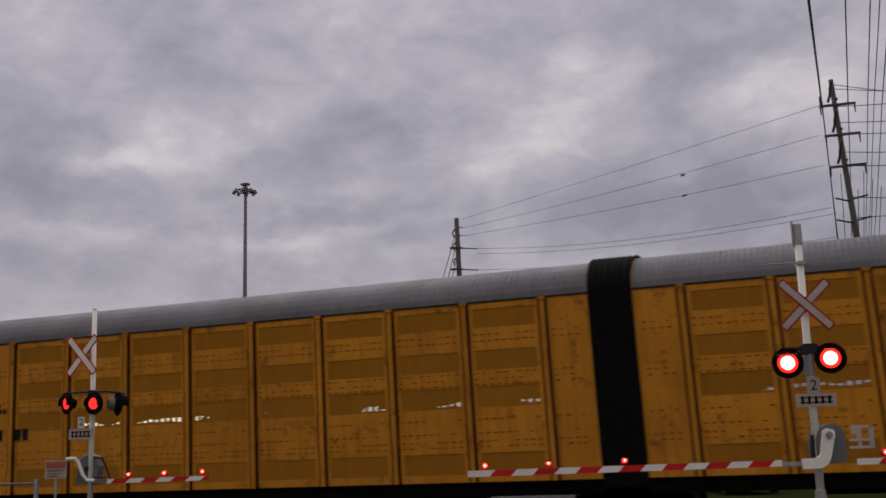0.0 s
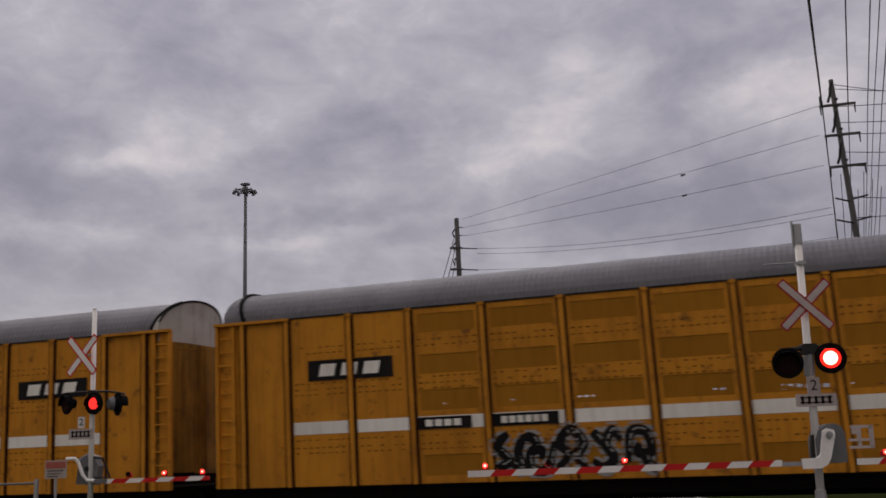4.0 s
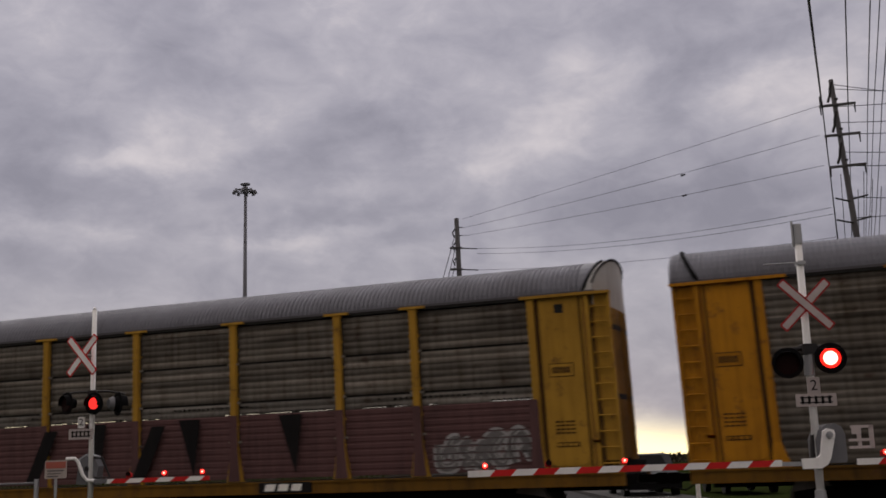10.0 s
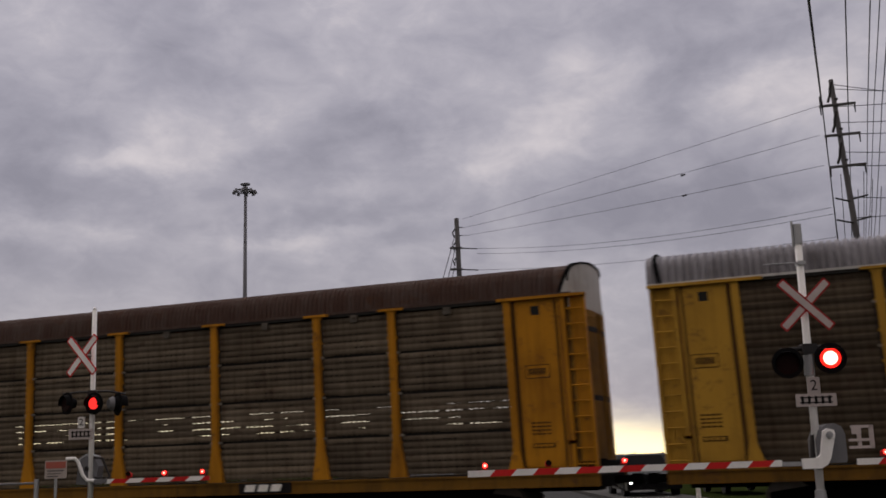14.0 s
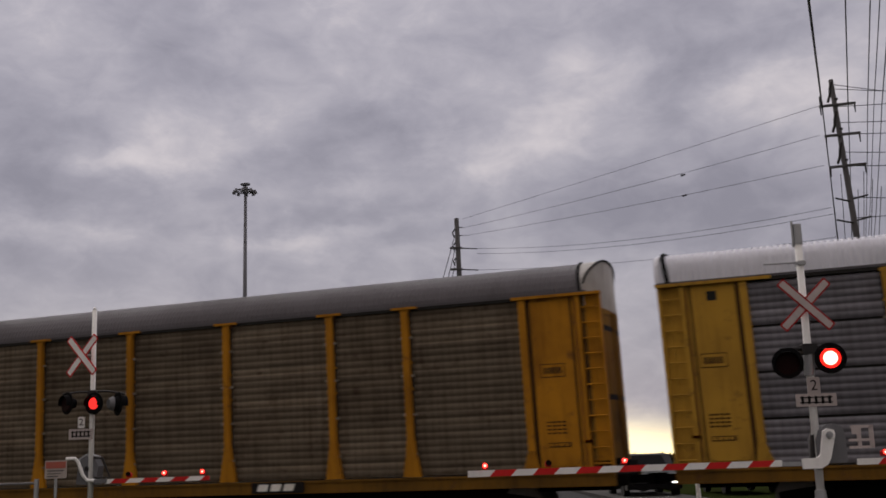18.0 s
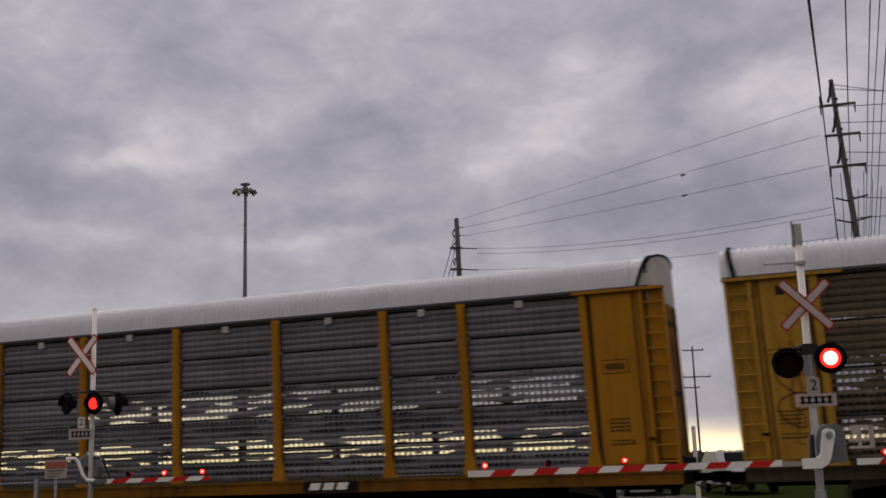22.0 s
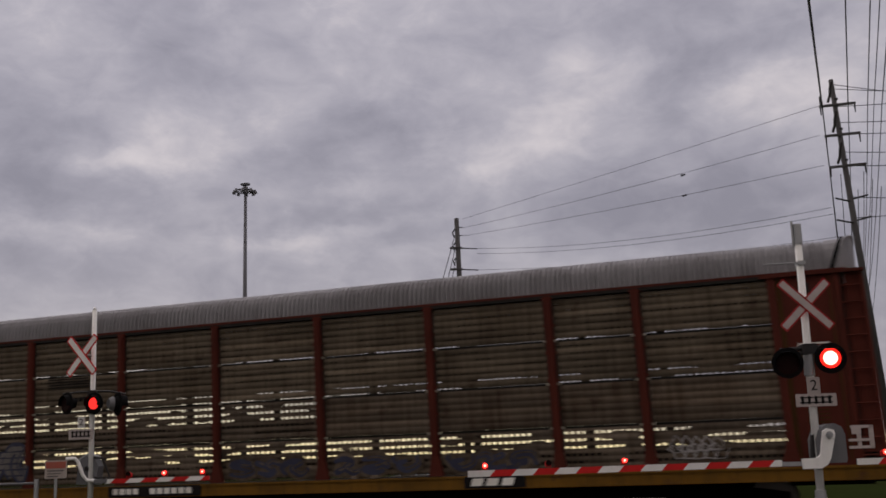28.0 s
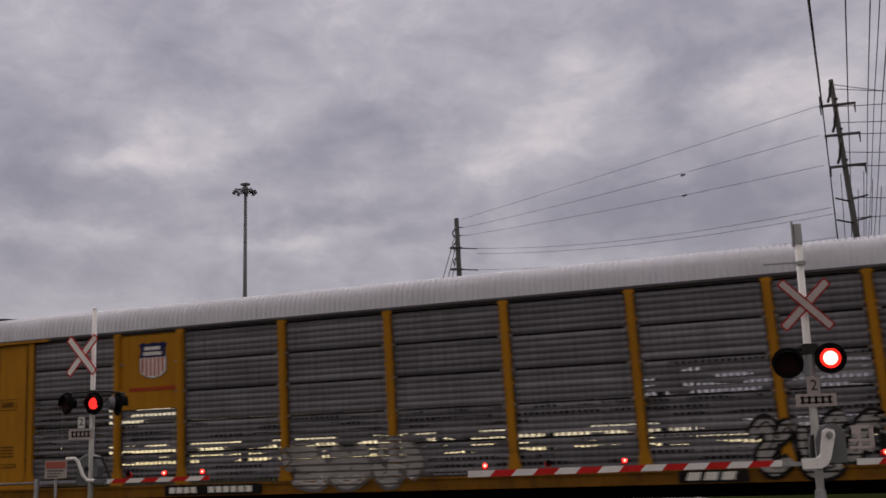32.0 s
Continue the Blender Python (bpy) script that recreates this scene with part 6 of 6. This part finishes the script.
# a rack car every 28.6 m behind the first one
LOOKS = [
    (dict(frame=yellow, panel=steel_warm, roof=roof_grey, ribbing=0.018, number=6.2), "grey corrugated rack car with yellow posts and red sign", marks_red),
    (dict(frame=yellow_pale, panel=perf_few, upper=steel_warm, roof=roof_grey, rows=4, ribbing=0.028, number=5.7), "grey rack car with yellow sign and pink mural", marks_block),
    (dict(frame=yellow_pale, panel=steel_dark, roof=roof_worn, ribbing=0.05, pitch=0.16, rail=gable_white, number=5.6), "dark brown-grey rack car with maroon sign, worn roof", marks_wheel_a),
    (dict(frame=yellow, panel=perf_upper, roof=roof_rust, rows=4, ribbing=0.03, rail=roof_rust, studs=1), "brown-grey rack car with rusty roof and striped shield", marks_rusty),
    (dict(frame=yellow_pale, panel=steel_cool, roof=roof_white, rows=4, ribbing=0.050, pitch=0.135, style="plain", number=5.4), "blue-grey rack car with white roof and dark lettering", marks_stripes),
    (dict(frame=yellow, panel=steel_mid, roof=roof_dim, ribbing=0.016, hoop=(0.58, -0.16), number=5.9), "dark grey rack car with round blue badge", marks_disc),
    (dict(frame=yellow_pale, panel=perf_dark, roof=roof_white, rows=4, levels=3, style="plain", ribbing=0.045, pitch=0.15, swap={6: bright_panel}, upper=perf_upper, number=5.7, sill=steel_dark), "dim grey rack car, white roof, white shield, graffiti", marks_white_shield),
    (dict(frame=yellow_deep, panel=perf_cool, roof=roof_white, rows=5, upper=steel_cool, levels=3, swap={(i, 2): steel_cool for i in range(4)}, style="plain", ribbing=0.035, studs=2, number=5.75, sill=yellow_sill), "blue-grey rack car with white roof and small shield", marks_shield_small),
    (dict(frame=yellow_pale, panel=steel_dark, rows=4, strip=strip_grey, pitch=0.16, roof=roof_worn, ribbing=0.05, rail=gable_white, white_end=False, number=6.2), "dark brown rack car with maroon sign and graffiti", marks_wheel_b),
    (dict(frame=yellow_pale, panel=perf_dark, upper=perf_upper, levels=3, roof=roof_white, rows=4, ribbing=0.050, pitch=0.135, style="plain"), "dim grey rack car with white roof and big shield", marks_white_big),
    (dict(frame=oxide, door=oxide, panel=perf_brown, upper=perf_upper, levels=3, swap={(i, 1): steel_brown for i in range(5, 9)}, roof=roof_pale, rows=4, ribbing=0.04, style="plain", rail=oxide, number=9.0, white_end=False), "dark rack car with oxide red posts and graffiti", marks_oxide),
    (dict(frame=yellow_pale, panel=steel_mid, roof=roof_dim, ribbing=0.016, hoop=(0.58, -0.16), number=5.9), "grey-brown corrugated rack car with black name board", marks_word),
    (dict(frame=yellow_deep, panel=perf_cool, upper=steel_cool, levels=3, swap={(i, 2): steel_cool for i in range(2, 6)}, roof=roof_white, rows=5, ribbing=0.050, pitch=0.135, style="plain", number=6.0, sill=yellow_sill), "grey rack car with white roof and grey graffiti", marks_last),
]


def marks_front(car):
    for k in range(5):
        part("speed_line", Shape().box(3.05, 3.95, -0.016, -0.006, 3.44 + 0.075 * k, 3.475 + 0.075 * k), black_mark, car)
    bars(car, 3.85, 4.65, 3.45, 3.76, 2, black_mark, y=-0.085, gap=0.15, slant=0.08)
    bars(car, 3.85, 4.85, 3.20, 3.30, 7, black_mark, y=-0.012)
    bars(car, 3.85, 5.05, 3.05, 3.15, 8, black_mark, y=-0.012)
    bars(car, 2.30, 3.50, 2.33, 2.62, 4, black_mark, y=-0.012)
    bars(car, 3.95, 4.95, 2.33, 2.62, 4, black_mark, y=-0.012)
    bars(car, 5.32, 5.80, 2.33, 2.62, 2, black_mark, y=-0.012)


def marks_lead(car):
    word_board(car, 16.22, 18.45, 3.38, 3.86)
    bars(car, 18.0, 18.6, 1.35, 1.6, 2, black_mark, y=-0.012)


def marks_b_rear(car):
    word_board(car, 2.55, 4.75, 3.38, 3.86)
    graffiti(car, 7.0, 10.6, 1.0, 2.0, 5, spray_black, spray_white, 103)
    bars(car, 5.3, 6.6, 2.13, 2.40, 1, black_mark, "number_board", -0.014, 0.0)
    bars(car, 7.1, 8.6, 2.13, 2.40, 1, black_mark, "number_board", -0.014, 0.0)
    bars(car, 5.5, 6.4, 2.19, 2.34, 4, white_mark, y=-0.022)
    bars(car, 7.3, 8.4, 2.19, 2.34, 6, white_mark, y=-0.022)


def marks_c_front(car):
    graffiti(car, 1.3, 3.6, 1.05, 1.75, 4, spray_silver, spray_black, 111)
    scribble(car, 7.4, 9.6, 1.4, 2.1, spray_black, 112)
    graffiti(car, 9.8, 14.4, 0.95, 2.0, 5, spray_black, spray_grey, 113)
    word_board(car, 16.22, 18.45, 3.38, 3.86)


def marks_c_rear(car):
    word_board(car, 2.58, 4.78, 3.40, 3.88)
    shield(car, 2.90, 2.62, 3.28, 0.56, blue_mark, yellow, True)
    graffiti(car, 2.5, 8.3, 1.0, 2.15, 5, spray_clay, spray_brown, 121)
    graffiti(car, 9.1, 15.4, 0.95, 2.15, 6, spray_silver, spray_black, 127)
    graffiti(car, 16.3, 18.0, 1.0, 2.1, 2, yellow_shell, spray_black, 129)
    scribble(car, 18.2, 19.6, 1.3, 2.1, spray_black, 130)
    for x0, x1, n in ((5.25, 7.0, 4), (7.08, 8.8, 6)):
        bars(car, x0 + 0.03, x1, 2.20, 2.50, 1, black_mark, "number_board", -0.138, 0.0)
        bars(car, x0 + 0.35, x1 - 0.25, 2.27, 2.43, n, white_mark, y=-0.146)


PLAIN = "two-part yellow enclosed car carrier unit with grey roof"
UNITS = [
    (139.15, shell_unit, (-1, PLAIN, False, None, None)),
    (117.2, shell_unit, (1, "yellow car carrier unit with dark lettering", False, None, marks_front)),
    (94.85, shell_unit, (-1, "yellow car carrier unit with white stripe, black board", True, None, marks_lead)),
    (72.9, shell_unit, (1, "yellow car carrier unit with black and white graffiti", True, None, marks_b_rear)),
    (50.55, shell_unit, (-1, "yellow car carrier unit with stripe and scrawled graffiti", True, None, marks_c_front)),
    (28.6, shell_unit, (1, "yellow car carrier unit with stripe and bubble graffiti", True, None, marks_c_rear)),
]
TRAIN = []
# how far the couplers have run in or out at each car
SLACK = {3: -0.07, 4: -0.10, 6: 0.05, 7: 0.15, 8: 0.22, 9: 0.17, 12: 0.08}


def make_train():
    for x, build, args in UNITS:
        TRAIN.append((x, build(x, *args)))
    for x in (138.2, 93.9, 49.6):
        TRAIN.append((x, bellows(x)))
    for i, (look_, label, marks) in enumerate(LOOKS):
        x = SLACK.get(i, 0.0) - 28.6 * i
        TRAIN.append((x, auto_rack(x, look_, label, marks)))


make_train()


def run(t):
    """How far the train has come at t seconds."""
    return ((0.000570042 * t - 0.000707377) * t + 13.9504458) * t - 143.2516


# ------------------------------------------------------------------ moving
def motions():
    for x, car in TRAIN:
        walk(car, [(t, pose(x + run(t), TRACK_Y, 0)) for t in range(0, 33, 2)])
    # the gull climbs across the sky and beats its wings while it is near
    bird, wings = GULL
    walk(bird, [(t, pose(-73.83 + 11.8 * (t - 7), 83.2 + 3.7 * (t - 7), 44.1 + 3.05 * (t - 7), 0, -12, 17.4)) for t in (0, 7, 32)])
    for wing, side in wings:
        rows = [(0, pose(0, 0.04 * side, 0.02))]
        rows += [(6.0 + 0.15 * k, pose(0, 0.04 * side, 0.02, side * (32 if k % 2 else -24))) for k in range(21)]
        walk(wing, rows + [(32, pose(0, 0.04 * side, 0.02))])
    # the two lamps of each signal flash in turn, once a second, as added flaps cover their lit lenses
    for flap, at, phase in FLAPS:
        shut, lift = pose(*at), pose(*at, -86)
        rows = [(0, lift)] + ([(0.10, shut)] if phase else [])
        for k in range(33):
            for dt, m in ((-0.14, shut), (-0.07, lift), (0.36, lift), (0.43, shut)):
                t = k + phase + dt
                if 0 < t < 32:
                    rows.append((t, m))
        rows.append((32, lift if phase == 0 else shut))
        walk(flap, rows)


motions()
